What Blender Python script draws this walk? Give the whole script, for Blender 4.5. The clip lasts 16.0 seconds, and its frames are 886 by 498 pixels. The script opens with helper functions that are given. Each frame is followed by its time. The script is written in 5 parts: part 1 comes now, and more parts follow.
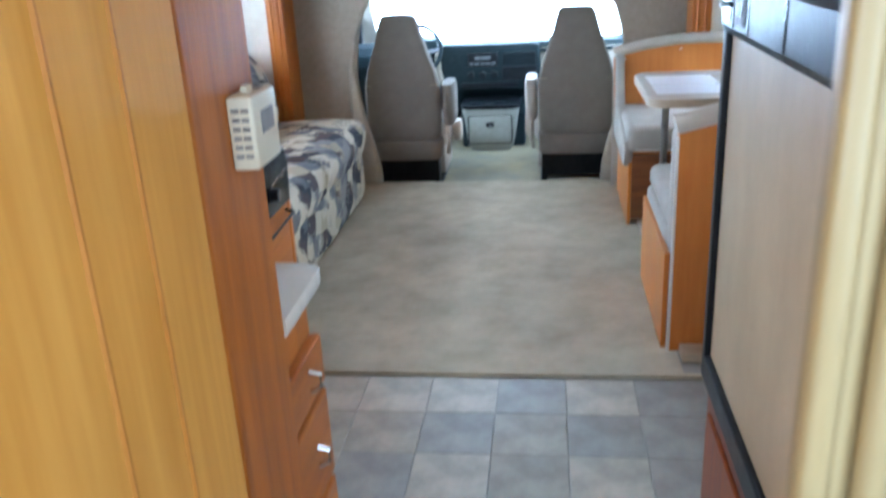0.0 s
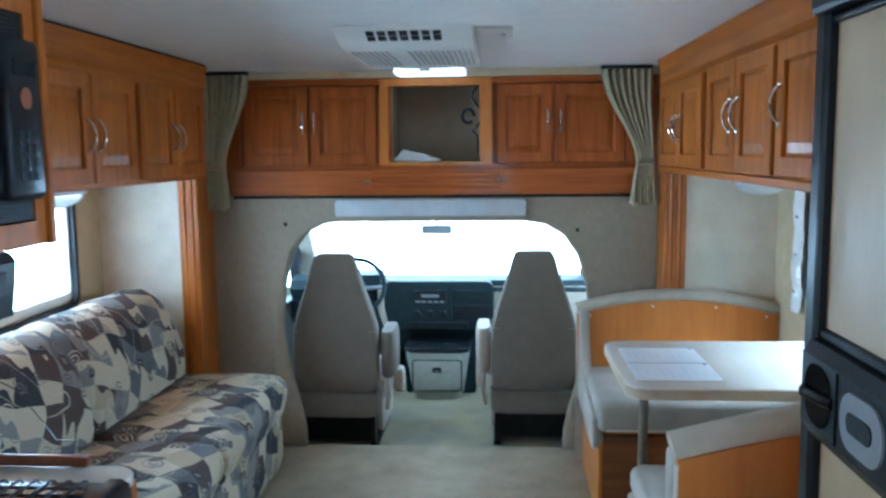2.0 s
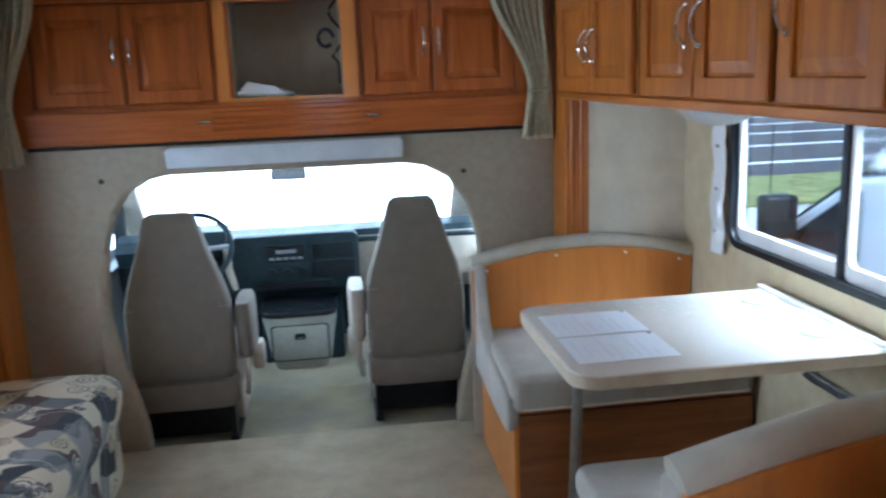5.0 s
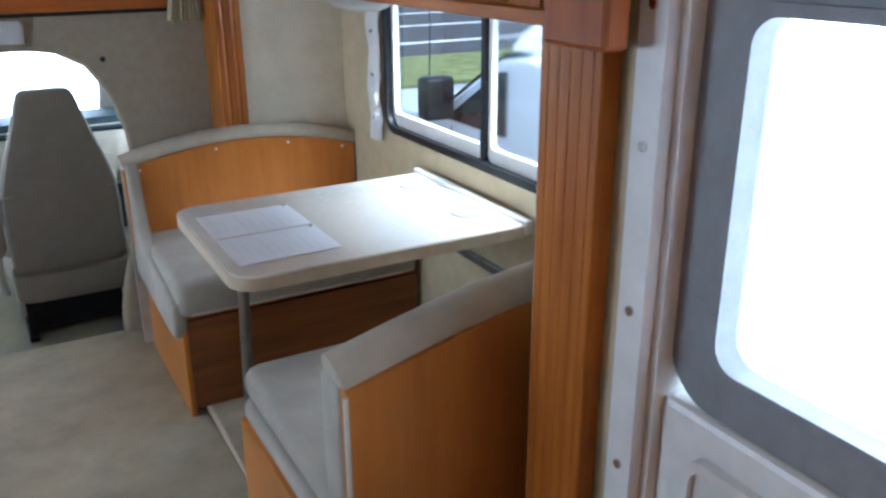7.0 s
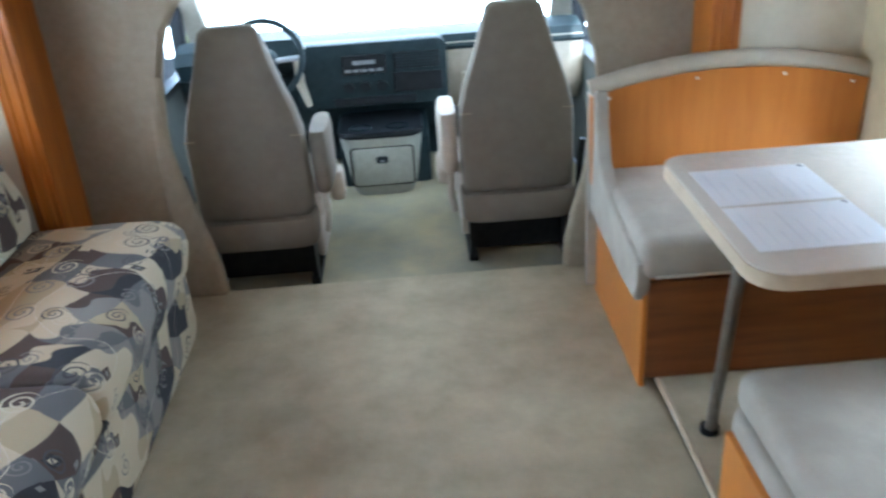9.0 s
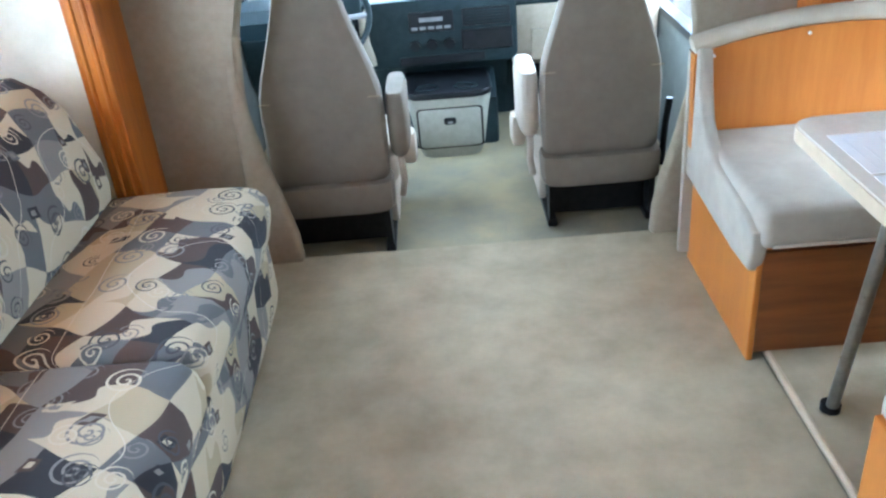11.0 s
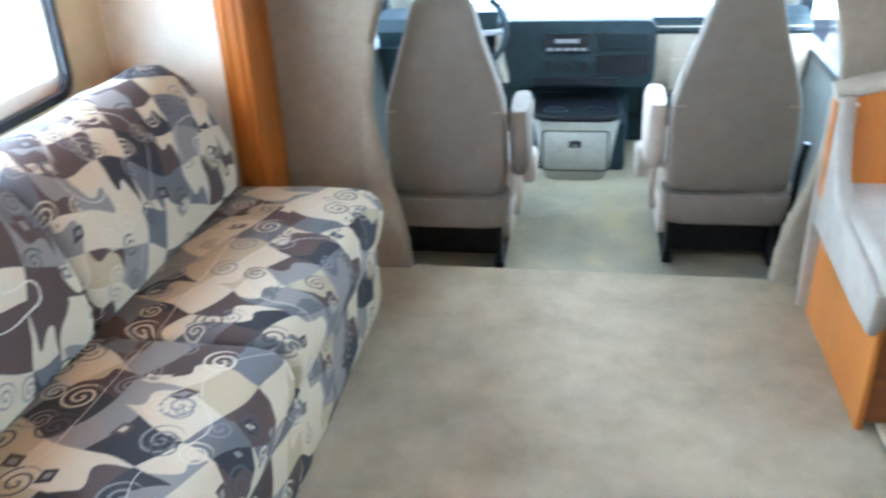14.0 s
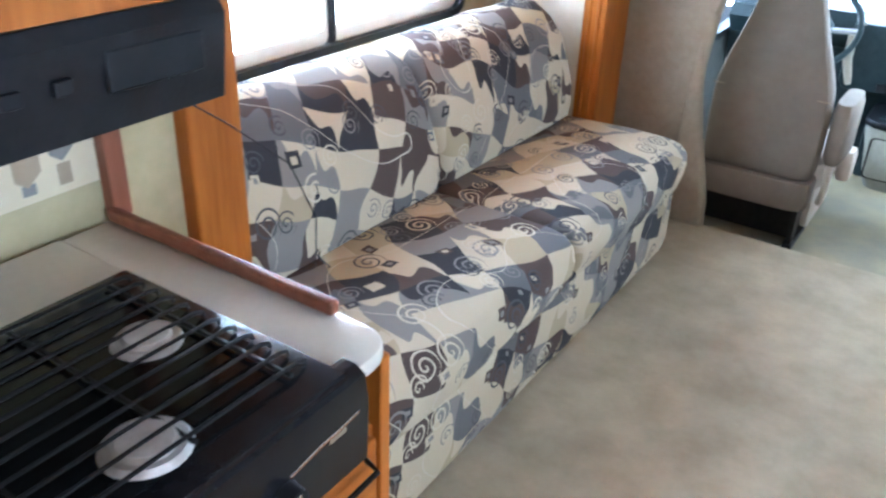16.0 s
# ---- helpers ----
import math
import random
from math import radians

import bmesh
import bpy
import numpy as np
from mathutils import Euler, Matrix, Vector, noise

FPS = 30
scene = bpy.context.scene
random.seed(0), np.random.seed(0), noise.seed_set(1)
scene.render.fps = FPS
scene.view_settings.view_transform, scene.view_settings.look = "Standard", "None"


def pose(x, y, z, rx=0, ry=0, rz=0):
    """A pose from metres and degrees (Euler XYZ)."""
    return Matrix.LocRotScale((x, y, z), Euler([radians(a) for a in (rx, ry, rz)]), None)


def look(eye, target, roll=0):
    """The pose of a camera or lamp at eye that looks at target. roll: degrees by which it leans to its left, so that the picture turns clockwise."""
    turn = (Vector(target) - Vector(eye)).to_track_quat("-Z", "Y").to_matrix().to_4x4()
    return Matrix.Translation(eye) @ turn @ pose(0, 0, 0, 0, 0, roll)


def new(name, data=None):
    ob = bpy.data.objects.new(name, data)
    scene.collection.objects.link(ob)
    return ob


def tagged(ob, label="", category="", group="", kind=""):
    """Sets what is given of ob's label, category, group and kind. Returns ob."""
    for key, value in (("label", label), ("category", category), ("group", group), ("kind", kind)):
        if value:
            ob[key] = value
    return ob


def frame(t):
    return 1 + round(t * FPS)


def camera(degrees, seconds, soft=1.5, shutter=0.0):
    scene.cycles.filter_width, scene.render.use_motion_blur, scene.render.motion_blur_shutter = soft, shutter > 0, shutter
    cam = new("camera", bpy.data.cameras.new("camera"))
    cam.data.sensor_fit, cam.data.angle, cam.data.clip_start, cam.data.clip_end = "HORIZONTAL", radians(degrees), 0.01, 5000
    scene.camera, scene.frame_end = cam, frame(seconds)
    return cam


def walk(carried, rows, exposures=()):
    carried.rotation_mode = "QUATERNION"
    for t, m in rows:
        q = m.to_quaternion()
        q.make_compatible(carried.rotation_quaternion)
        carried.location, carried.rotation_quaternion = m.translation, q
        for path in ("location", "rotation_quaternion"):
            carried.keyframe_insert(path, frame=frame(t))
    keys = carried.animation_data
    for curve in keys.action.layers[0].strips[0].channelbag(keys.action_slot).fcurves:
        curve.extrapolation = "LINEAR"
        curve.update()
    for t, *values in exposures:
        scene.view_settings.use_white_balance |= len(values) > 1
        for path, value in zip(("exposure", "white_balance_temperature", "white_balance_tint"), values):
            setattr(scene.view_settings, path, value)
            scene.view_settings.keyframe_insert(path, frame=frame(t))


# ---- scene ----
cam = camera(55.9, 16.0, soft=2.4, shutter=0.4)
PATH = [
    (0, (0.431, -0.588, 1.405), (0.182, 1.269, 0.705), -3.0),
    (0.5, (0.340, -0.363, 1.443), (0.188, 1.573, 0.965), -1.6),
    (1, (0.450, -0.100, 1.440), (0.210, 1.876, 1.244), -0.8),
    (1.5, (0.415, 0.039, 1.505), (0.205, 2.025, 1.392), -0.7),
    (2, (0.426, 0.148, 1.523), (0.291, 2.129, 1.287), -0.6),
    (2.5, (0.356, 0.306, 1.525), (0.324, 2.288, 1.253), -0.7),
    (3, (0.354, 0.494, 1.543), (0.293, 2.478, 1.294), -1.5),
    (3.2, (0.357, 0.556, 1.540), (0.267, 2.539, 1.295), -1.6),
    (5.3, (0.260, 0.825, 1.530), (0.672, 2.736, 1.107), -1.6),
    (5.5, (0.265, 0.824, 1.565), (0.818, 2.707, 1.180), -0.7),
    (6, (0.289, 0.842, 1.578), (1.118, 2.634, 1.263), 0.6),
    (6.5, (0.314, 0.843, 1.554), (1.265, 2.507, 0.983), 0.6),
    (7, (0.357, 0.869, 1.544), (1.275, 2.503, 0.847), -0.3),
    (7.5, (0.323, 0.867, 1.558), (1.044, 2.571, 0.798), -3.0),
    (8, (0.245, 0.935, 1.562), (0.773, 2.698, 0.782), -2.1),
    (8.5, (0.234, 1.116, 1.520), (0.521, 2.923, 0.712), -2.7),
    (9, (0.221, 1.385, 1.541), (0.254, 3.181, 0.662), -4.1),
    (9.2, (0.197, 1.447, 1.510), (0.161, 3.244, 0.634), -3.3),
    (11.3, (-0.013, 1.530, 1.528), (-0.040, 3.266, 0.536), -5.8),
    (11.5, (-0.030, 1.550, 1.515), (-0.007, 3.276, 0.505), -5.9),
    (12, (-0.006, 1.527, 1.502), (0.221, 3.262, 0.532), -5.2),
    (12.5, (0.097, 1.498, 1.511), (0.508, 3.220, 0.580), -4.0),
    (13, (0.068, 1.499, 1.503), (0.429, 3.238, 0.585), -3.6),
    (13.5, (-0.020, 1.505, 1.507), (0.066, 3.284, 0.596), -2.7),
    (14, (0.067, 1.511, 1.534), (-0.258, 3.260, 0.621), -2.7),
    (14.5, (0.201, 1.507, 1.557), (-0.534, 3.129, 0.647), -3.3),
    (15, (0.258, 1.442, 1.522), (-0.692, 2.959, 0.629), -3.2),
    (15.5, (0.242, 1.217, 1.524), (-0.680, 2.714, 0.570), -1.3),
    (16, (0.252, 1.056, 1.545), (-0.713, 2.530, 0.598), 2.1),
]
EXPOSURES = [(0, 1.25, 4600, 3), (0.5, 1.22, 4550, 0), (1.0, 1.08, 4400, -5), (1.5, 0.95, 4350, -6), (2.5, 0.55, 4400, -5), (6, 0.53, 4850, 4), (7.5, 0.33, 4950, 4), (9, 0.95, 4950, 1), (11.4, 1.62, 4800, 1), (12.5, 1.60, 4850, 3), (13.8, 1.78, 4780, 2), (14.5, 1.78, 4700, 2), (15.5, 1.80, 4720, 3), (16, 1.70, 4880, 5)]
walk(cam, [(t, look(eye, target, roll)) for t, eye, target, roll in PATH], exposures=EXPOSURES)
# ---- light ----
SUN_DIR = Vector((-0.25, 0.60, -1.0))
world = bpy.data.worlds.new("sky")
world.use_nodes = True
scene.world = world
wn = world.node_tree
sky = wn.nodes.new("ShaderNodeTexSky")
sky.sky_type, sky.sun_disc = "NISHITA", False
sky.sun_elevation = math.asin(1.0 / SUN_DIR.length)
sky.sun_rotation = math.atan2(-SUN_DIR.x, -SUN_DIR.y)
wn.links.new(sky.outputs[0], wn.nodes["Background"].inputs[0])
wn.nodes["Background"].inputs[1].default_value = 0.15
sun = new("sun", bpy.data.lights.new("sun", "SUN"))
sun.data.energy, sun.data.angle, sun.data.color = 5.0, radians(0.5), (1.0, 0.94, 0.86)
sun.matrix_world = look((8, -6, 14), Vector((8, -6, 14)) + SUN_DIR)


def window_lamp(name, eye, target, w, h, watts, colour=(0.93, 0.97, 1.0)):
    lamp = bpy.data.lights.new(name, "AREA")
    lamp.shape, lamp.size, lamp.size_y, lamp.energy, lamp.color = "RECTANGLE", w, h, watts, colour
    new(name, lamp).matrix_world = look(eye, target)


window_lamp("windshield_daylight", (0.08, 6.35, 1.0), (0.08, 4.0, 1.10), 2.6, 1.0, 66)
window_lamp("cab_window_left_daylight", (-1.30, 5.25, 0.90), (0.0, 5.15, 0.80), 1.5, 0.6, 12)
window_lamp("cab_window_right_daylight", (1.40, 5.25, 0.90), (0.0, 5.15, 0.80), 1.5, 0.6, 12)
window_lamp("sofa_window_daylight", (-1.66, 3.25, 1.13), (0.0, 3.25, 1.20), 2.3, 0.8, 53)
window_lamp("door_window_daylight", (1.46, 1.44, 1.22), (0.2, 1.46, 1.10), 0.8, 0.66, 13)
window_lamp("dinette_window_daylight", (2.25, 3.10, 2.15), (0.9, 3.1, 0.6), 1.3, 0.7, 78)
window_lamp("bedroom_window_daylight", (1.42, -0.95, 1.20), (0.0, -0.80, 1.15), 0.85, 0.6, 9.5)
window_lamp("rear_window_daylight", (-0.15, -1.80, 1.22), (0.1, 0.5, 1.35), 1.3, 0.5, 13)

# ---- materials ----


def shader(name, rough=0.5, metal=0.0):
    m = bpy.data.materials.new(name)
    m.use_nodes = True
    b = m.node_tree.nodes["Principled BSDF"]
    b.inputs["Roughness"].default_value, b.inputs["Metallic"].default_value = rough, metal
    return m, m.node_tree, b


def surface(name, dark, light, rough=0.5, scale=6.0, stretch=(1, 1, 1), bump=0.0, grain=180.0, metal=0.0, spread=(0.35, 0.65), blotch=0.12, each=0.0, coat=0.0):
    """A colour between dark and light by noise at two scales, with roughness variation and a fine bump."""
    m, nt, b = shader(name, rough, metal)
    n, l = nt.nodes.new, nt.links.new
    co = n("ShaderNodeTexCoord")
    mp = n("ShaderNodeMapping")
    mp.inputs["Scale"].default_value = stretch
    l(co.outputs["Object"], mp.inputs[0])
    nz = n("ShaderNodeTexNoise")
    nz.inputs["Scale"].default_value, nz.inputs["Detail"].default_value, nz.inputs["Roughness"].default_value = scale, 8, 0.62
    l(mp.outputs[0], nz.inputs["Vector"])
    ramp = n("ShaderNodeValToRGB")
    ramp.color_ramp.elements[0].position, ramp.color_ramp.elements[1].position = spread
    ramp.color_ramp.elements[0].color, ramp.color_ramp.elements[1].color = (*dark, 1), (*light, 1)
    l(nz.outputs["Fac"], ramp.inputs[0])
    big = n("ShaderNodeTexNoise")
    big.inputs["Scale"].default_value, big.inputs["Detail"].default_value = 1.7, 3
    l(co.outputs["Object"], big.inputs["Vector"])
    span = n("ShaderNodeMapRange")
    span.inputs["From Min"].default_value, span.inputs["From Max"].default_value = 0.3, 0.7
    span.inputs["To Min"].default_value, span.inputs["To Max"].default_value = 1 - blotch, 1 + blotch
    l(big.outputs["Fac"], span.inputs["Value"])
    hsv = n("ShaderNodeHueSaturation")
    l(ramp.outputs[0], hsv.inputs["Color"])
    if each:
        info = n("ShaderNodeObjectInfo")
        own = n("ShaderNodeMapRange")
        own.inputs["To Min"].default_value, own.inputs["To Max"].default_value = 1 - each, 1 + each
        l(info.outputs["Random"], own.inputs["Value"])
        mul = n("ShaderNodeMath")
        mul.operation = "MULTIPLY"
        l(own.outputs[0], mul.inputs[0]), l(span.outputs[0], mul.inputs[1])
        l(mul.outputs[0], hsv.inputs["Value"])
    else:
        l(span.outputs[0], hsv.inputs["Value"])
    l(hsv.outputs[0], b.inputs["Base Color"])
    rr = n("ShaderNodeMapRange")
    rr.inputs["To Min"].default_value, rr.inputs["To Max"].default_value = max(rough - 0.1, 0.03), min(rough + 0.12, 1)
    l(nz.outputs["Fac"], rr.inputs["Value"])
    l(rr.outputs[0], b.inputs["Roughness"])
    if name.startswith("black") or name.startswith("dark"):
        b.inputs["Specular IOR Level"].default_value = 0.25
    b.inputs["Coat Weight"].default_value = coat
    b.inputs["Coat Roughness"].default_value = 0.09
    if coat and not metal:
        b.inputs["Specular IOR Level"].default_value = 0.22
    if bump:
        fine = n("ShaderNodeTexNoise")
        fine.inputs["Scale"].default_value, fine.inputs["Detail"].default_value = grain, 3
        l(mp.outputs[0], fine.inputs["Vector"])
        bp = n("ShaderNodeBump")
        bp.inputs["Strength"].default_value, bp.inputs["Distance"].default_value = bump, 0.004
        l(fine.outputs["Fac"], bp.inputs["Height"])
        l(bp.outputs[0], b.inputs["Normal"])
    return m


OAK_D, OAK_L = (0.30, 0.086, 0.008), (0.45, 0.148, 0.016)
CHERRY_D, CHERRY_L = (0.25, 0.058, 0.007), (0.39, 0.104, 0.013)
oak_v = surface("oak_upright_grain", OAK_D, OAK_L, 0.42, 5, (6, 6, 0.45), 0.15, 60, coat=0.12)
oak_y = surface("oak_level_grain", OAK_D, OAK_L, 0.42, 5, (6, 0.45, 6), 0.15, 60, coat=0.12)
maple = surface("maple_veneer", (0.45, 0.152, 0.024), (0.54, 0.203, 0.036), 0.36, 4, (5, 5, 0.5), 0.1, 60, coat=0.15)
pale_v = surface("pale_oak_panel", (0.58, 0.262, 0.032), (0.70, 0.350, 0.058), 0.5, 4, (7, 7, 0.4), 0.12, 60, coat=0.05)
# darker copy of pale_v, with the shade of the door grooves in its colour
groove_shade_oak = surface("shaded_oak_groove", (0.44, 0.17, 0.018), (0.52, 0.215, 0.03), 0.5, 4, (7, 7, 0.4), 0.12, 60, coat=0.05)
cherry_v = surface("cherry_upright_grain", CHERRY_D, CHERRY_L, 0.42, 5, (6, 6, 0.45), 0.08, 60, coat=0.16)
cherry_x = surface("cherry_level_grain", CHERRY_D, CHERRY_L, 0.42, 5, (0.45, 6, 6), 0.08, 60, coat=0.16)
fridge_panel = surface("pale_birch_panel", (0.56, 0.41, 0.22), (0.68, 0.53, 0.32), 0.4, 3, (2.2, 1.6, 0.9), 0.1, 60, blotch=0.1)
wall_vinyl = surface("beige_wall_vinyl", (0.49, 0.395, 0.235), (0.60, 0.49, 0.305), 0.6, 14, bump=0.25, grain=90, spread=(0.3, 0.7), blotch=0.06)
splash = surface("yellowed_splash_wall", (0.44, 0.38, 0.21), (0.54, 0.47, 0.27), 0.6, 14, bump=0.2, grain=90, spread=(0.3, 0.7), blotch=0.06)
cab_vinyl = surface("taupe_wall_covering", (0.275, 0.218, 0.142), (0.32, 0.26, 0.178), 0.75, 30, bump=0.2, grain=260, blotch=0.05)
white_panel = surface("cream_slide_wall", (0.60, 0.535, 0.40), (0.68, 0.615, 0.475), 0.55, 10, bump=0.2, grain=80, blotch=0.06)
ceiling_paint = surface("white_ceiling_board", (0.80, 0.79, 0.76), (0.86, 0.85, 0.82), 0.6, 20, bump=0.25, grain=120, blotch=0.04)
carpet = surface("beige_cut_pile_carpet", (0.41, 0.337, 0.215), (0.555, 0.472, 0.318), 0.95, 6, bump=1.0, grain=420, spread=(0.32, 0.68), blotch=0.16)
cab_carpet = surface("worn_cab_carpet", (0.265, 0.255, 0.195), (0.43, 0.355, 0.205), 0.95, 2.8, bump=1.0, grain=420, spread=(0.34, 0.66), blotch=0.22)
roll_cloth = surface("beige_top_roll_cloth", (0.42, 0.365, 0.275), (0.50, 0.44, 0.34), 0.9, 9, bump=0.3, grain=500, blotch=0.08)
suede = surface("taupe_suede_fabric", (0.37, 0.322, 0.258), (0.44, 0.388, 0.315), 0.9, 9, bump=0.35, grain=500, blotch=0.1)
chair_cloth = surface("tan_cab_seat_cloth", (0.158, 0.126, 0.090), (0.184, 0.149, 0.110), 0.9, 14, bump=0.2, grain=700, blotch=0.05)
chair_side = surface("light_seat_vinyl", (0.40, 0.335, 0.26), (0.46, 0.39, 0.31), 0.6, 20, bump=0.2, grain=300)
laminate = surface("cream_laminate", (0.66, 0.60, 0.50), (0.69, 0.63, 0.53), 0.22, 60, bump=0.02, blotch=0.03)
table_edge = surface("tan_table_edging", (0.50, 0.39, 0.26), (0.57, 0.46, 0.32), 0.4, 20)
white_plastic = surface("white_plastic", (0.70, 0.68, 0.64), (0.77, 0.75, 0.71), 0.35, 12, blotch=0.03)
pale_grille = surface("pale_grey_grille", (0.46, 0.46, 0.45), (0.54, 0.54, 0.53), 0.5, 12)
blind_white = surface("white_blind_cloth", (0.80, 0.79, 0.77), (0.86, 0.85, 0.83), 0.7, 12, blotch=0.03)
ivory = surface("aged_ivory_plastic", (0.66, 0.58, 0.40), (0.72, 0.64, 0.46), 0.4, 12, blotch=0.04)
grey_door = surface("grey_door_lining", (0.22, 0.22, 0.23), (0.27, 0.27, 0.28), 0.55, 20, bump=0.15, grain=200)
black_enamel = surface("black_enamel", (0.006, 0.006, 0.007), (0.010, 0.010, 0.012), 0.2, 20, blotch=0.05)
black_plastic = surface("black_plastic", (0.008, 0.009, 0.011), (0.015, 0.016, 0.019), 0.32, 20, bump=0.1)
dark_glass = surface("dark_oven_glass", (0.006, 0.007, 0.008), (0.010, 0.011, 0.012), 0.06, 8)
black_metal = surface("black_iron", (0.006, 0.006, 0.006), (0.014, 0.013, 0.012), 0.36, 30, bump=0.2)
chrome = surface("brushed_nickel", (0.60, 0.58, 0.54), (0.72, 0.70, 0.66), 0.22, 40, metal=1.0, blotch=0.03)
leg_metal = surface("grey_steel_leg", (0.28, 0.27, 0.26), (0.36, 0.35, 0.33), 0.3, 30, metal=0.9)
alu = surface("cast_aluminium_burner", (0.50, 0.48, 0.45), (0.66, 0.63, 0.60), 0.42, 30, metal=0.6, bump=0.3)
dash_dark = surface("dark_slate_dash_plastic", (0.010, 0.019, 0.022), (0.018, 0.030, 0.034), 0.5, 30, bump=0.25, grain=300)
cab_lining = surface("grey_green_cab_lining", (0.115, 0.125, 0.115), (0.155, 0.165, 0.15), 0.6, 20, bump=0.2, grain=300)
dash_light = surface("tan_dash_plastic", (0.40, 0.35, 0.27), (0.46, 0.41, 0.33), 0.55, 30, bump=0.2, grain=300)
console_grey = surface("grey_beige_console_plastic", (0.29, 0.285, 0.235), (0.35, 0.34, 0.29), 0.5, 30, bump=0.15, grain=300)
curtain_cloth = surface("olive_grey_curtain_cloth", (0.34, 0.285, 0.165), (0.44, 0.38, 0.235), 0.85, 60, bump=0.3, grain=600, blotch=0.06)
paper = surface("white_paper", (0.78, 0.78, 0.77), (0.82, 0.82, 0.81), 0.7, 5, blotch=0.02)
print_grey = surface("faded_grey_print", (0.755, 0.755, 0.75), (0.785, 0.785, 0.78), 0.7, 5)
tile_mat = surface("mottled_vinyl_tile", (0.30, 0.27, 0.205), (0.47, 0.42, 0.32), 0.33, 9, bump=0.08, grain=120, blotch=0.12, each=0.22)
tile_grey = surface("grey_vinyl_tile", (0.23, 0.215, 0.18), (0.34, 0.32, 0.265), 0.4, 9, bump=0.08, grain=120, blotch=0.12, each=0.16)
grout = surface("vinyl_joint", (0.27, 0.25, 0.20), (0.34, 0.31, 0.255), 0.5, 20)
cavity = surface("tan_cupboard_lining", (0.26, 0.20, 0.125), (0.31, 0.245, 0.16), 0.8, 12)
# near-black stand-in for the shade inside gaps and creases
gap_shade = surface("dark_painted_shade", (0.012, 0.010, 0.008), (0.02, 0.016, 0.012), 0.8, 12)
gold_vinyl = surface("gold_beige_folding_vinyl", (0.40, 0.29, 0.12), (0.47, 0.355, 0.165), 0.42, 6, (4, 4, 0.3), 0.1)
# brown wood, its colour lowered partly for the shade under the table
shaded_brown_board = surface("brown_board_with_shade", (0.175, 0.054, 0.011), (0.27, 0.090, 0.018), 0.45, 5, (0.45, 6, 6), 0.12, 60)
rust_wood = surface("red_brown_trim_wood", (0.20, 0.065, 0.03), (0.30, 0.105, 0.05), 0.4, 5, (6, 6, 0.5))
asphalt = surface("asphalt", (0.045, 0.045, 0.047), (0.075, 0.075, 0.076), 0.9, 3, bump=0.5, grain=60)
grass_mat = surface("dry_grass", (0.12, 0.14, 0.04), (0.24, 0.26, 0.09), 0.95, 3, bump=0.6, grain=30)
car_paint = surface("white_car_paint", (0.74, 0.75, 0.77), (0.78, 0.79, 0.81), 0.2, 5, blotch=0.02, coat=0.6)
car_glass = surface("tinted_car_glass", (0.02, 0.025, 0.03), (0.03, 0.035, 0.04), 0.05, 3)
tyre_mat = surface("tyre_rubber", (0.02, 0.02, 0.02), (0.03, 0.03, 0.03), 0.8, 20)
line_paint = surface("white_road_paint", (0.62, 0.62, 0.60), (0.72, 0.72, 0.70), 0.8, 9)
border_d = surface("grey_border_print", (0.20, 0.20, 0.19), (0.28, 0.28, 0.26), 0.6, 12)
border_l = surface("tan_border_print", (0.36, 0.28, 0.18), (0.44, 0.35, 0.24), 0.6, 12)


def glass_material(name, tint, rough=0.0):
    m, nt, b = shader(name, rough)
    b.inputs["Base Color"].default_value = (*tint, 1)
    b.inputs["Transmission Weight"].default_value, b.inputs["IOR"].default_value = 1.0, 1.45
    return m


def lamp_material(name, colour, strength):
    m, nt, b = shader(name, 0.5)
    b.inputs["Base Color"].default_value = (0.8, 0.8, 0.78, 1)
    b.inputs["Emission Color"].default_value, b.inputs["Emission Strength"].default_value = (*colour, 1), strength
    return m


pane_glass = glass_material("window_glass", (0.97, 0.98, 0.98))
screen_glass = glass_material("hazy_screened_glass", (0.95, 0.97, 0.98), 0.05)
frosted_glass = glass_material("frosted_door_glass", (0.96, 0.97, 0.98), 0.55)
clear_acrylic = glass_material("clear_ribbed_acrylic", (0.92, 0.93, 0.94), 0.18)
lit_diffuser = lamp_material("lit_lamp_diffuser", (1.0, 0.97, 0.92), 1.1)


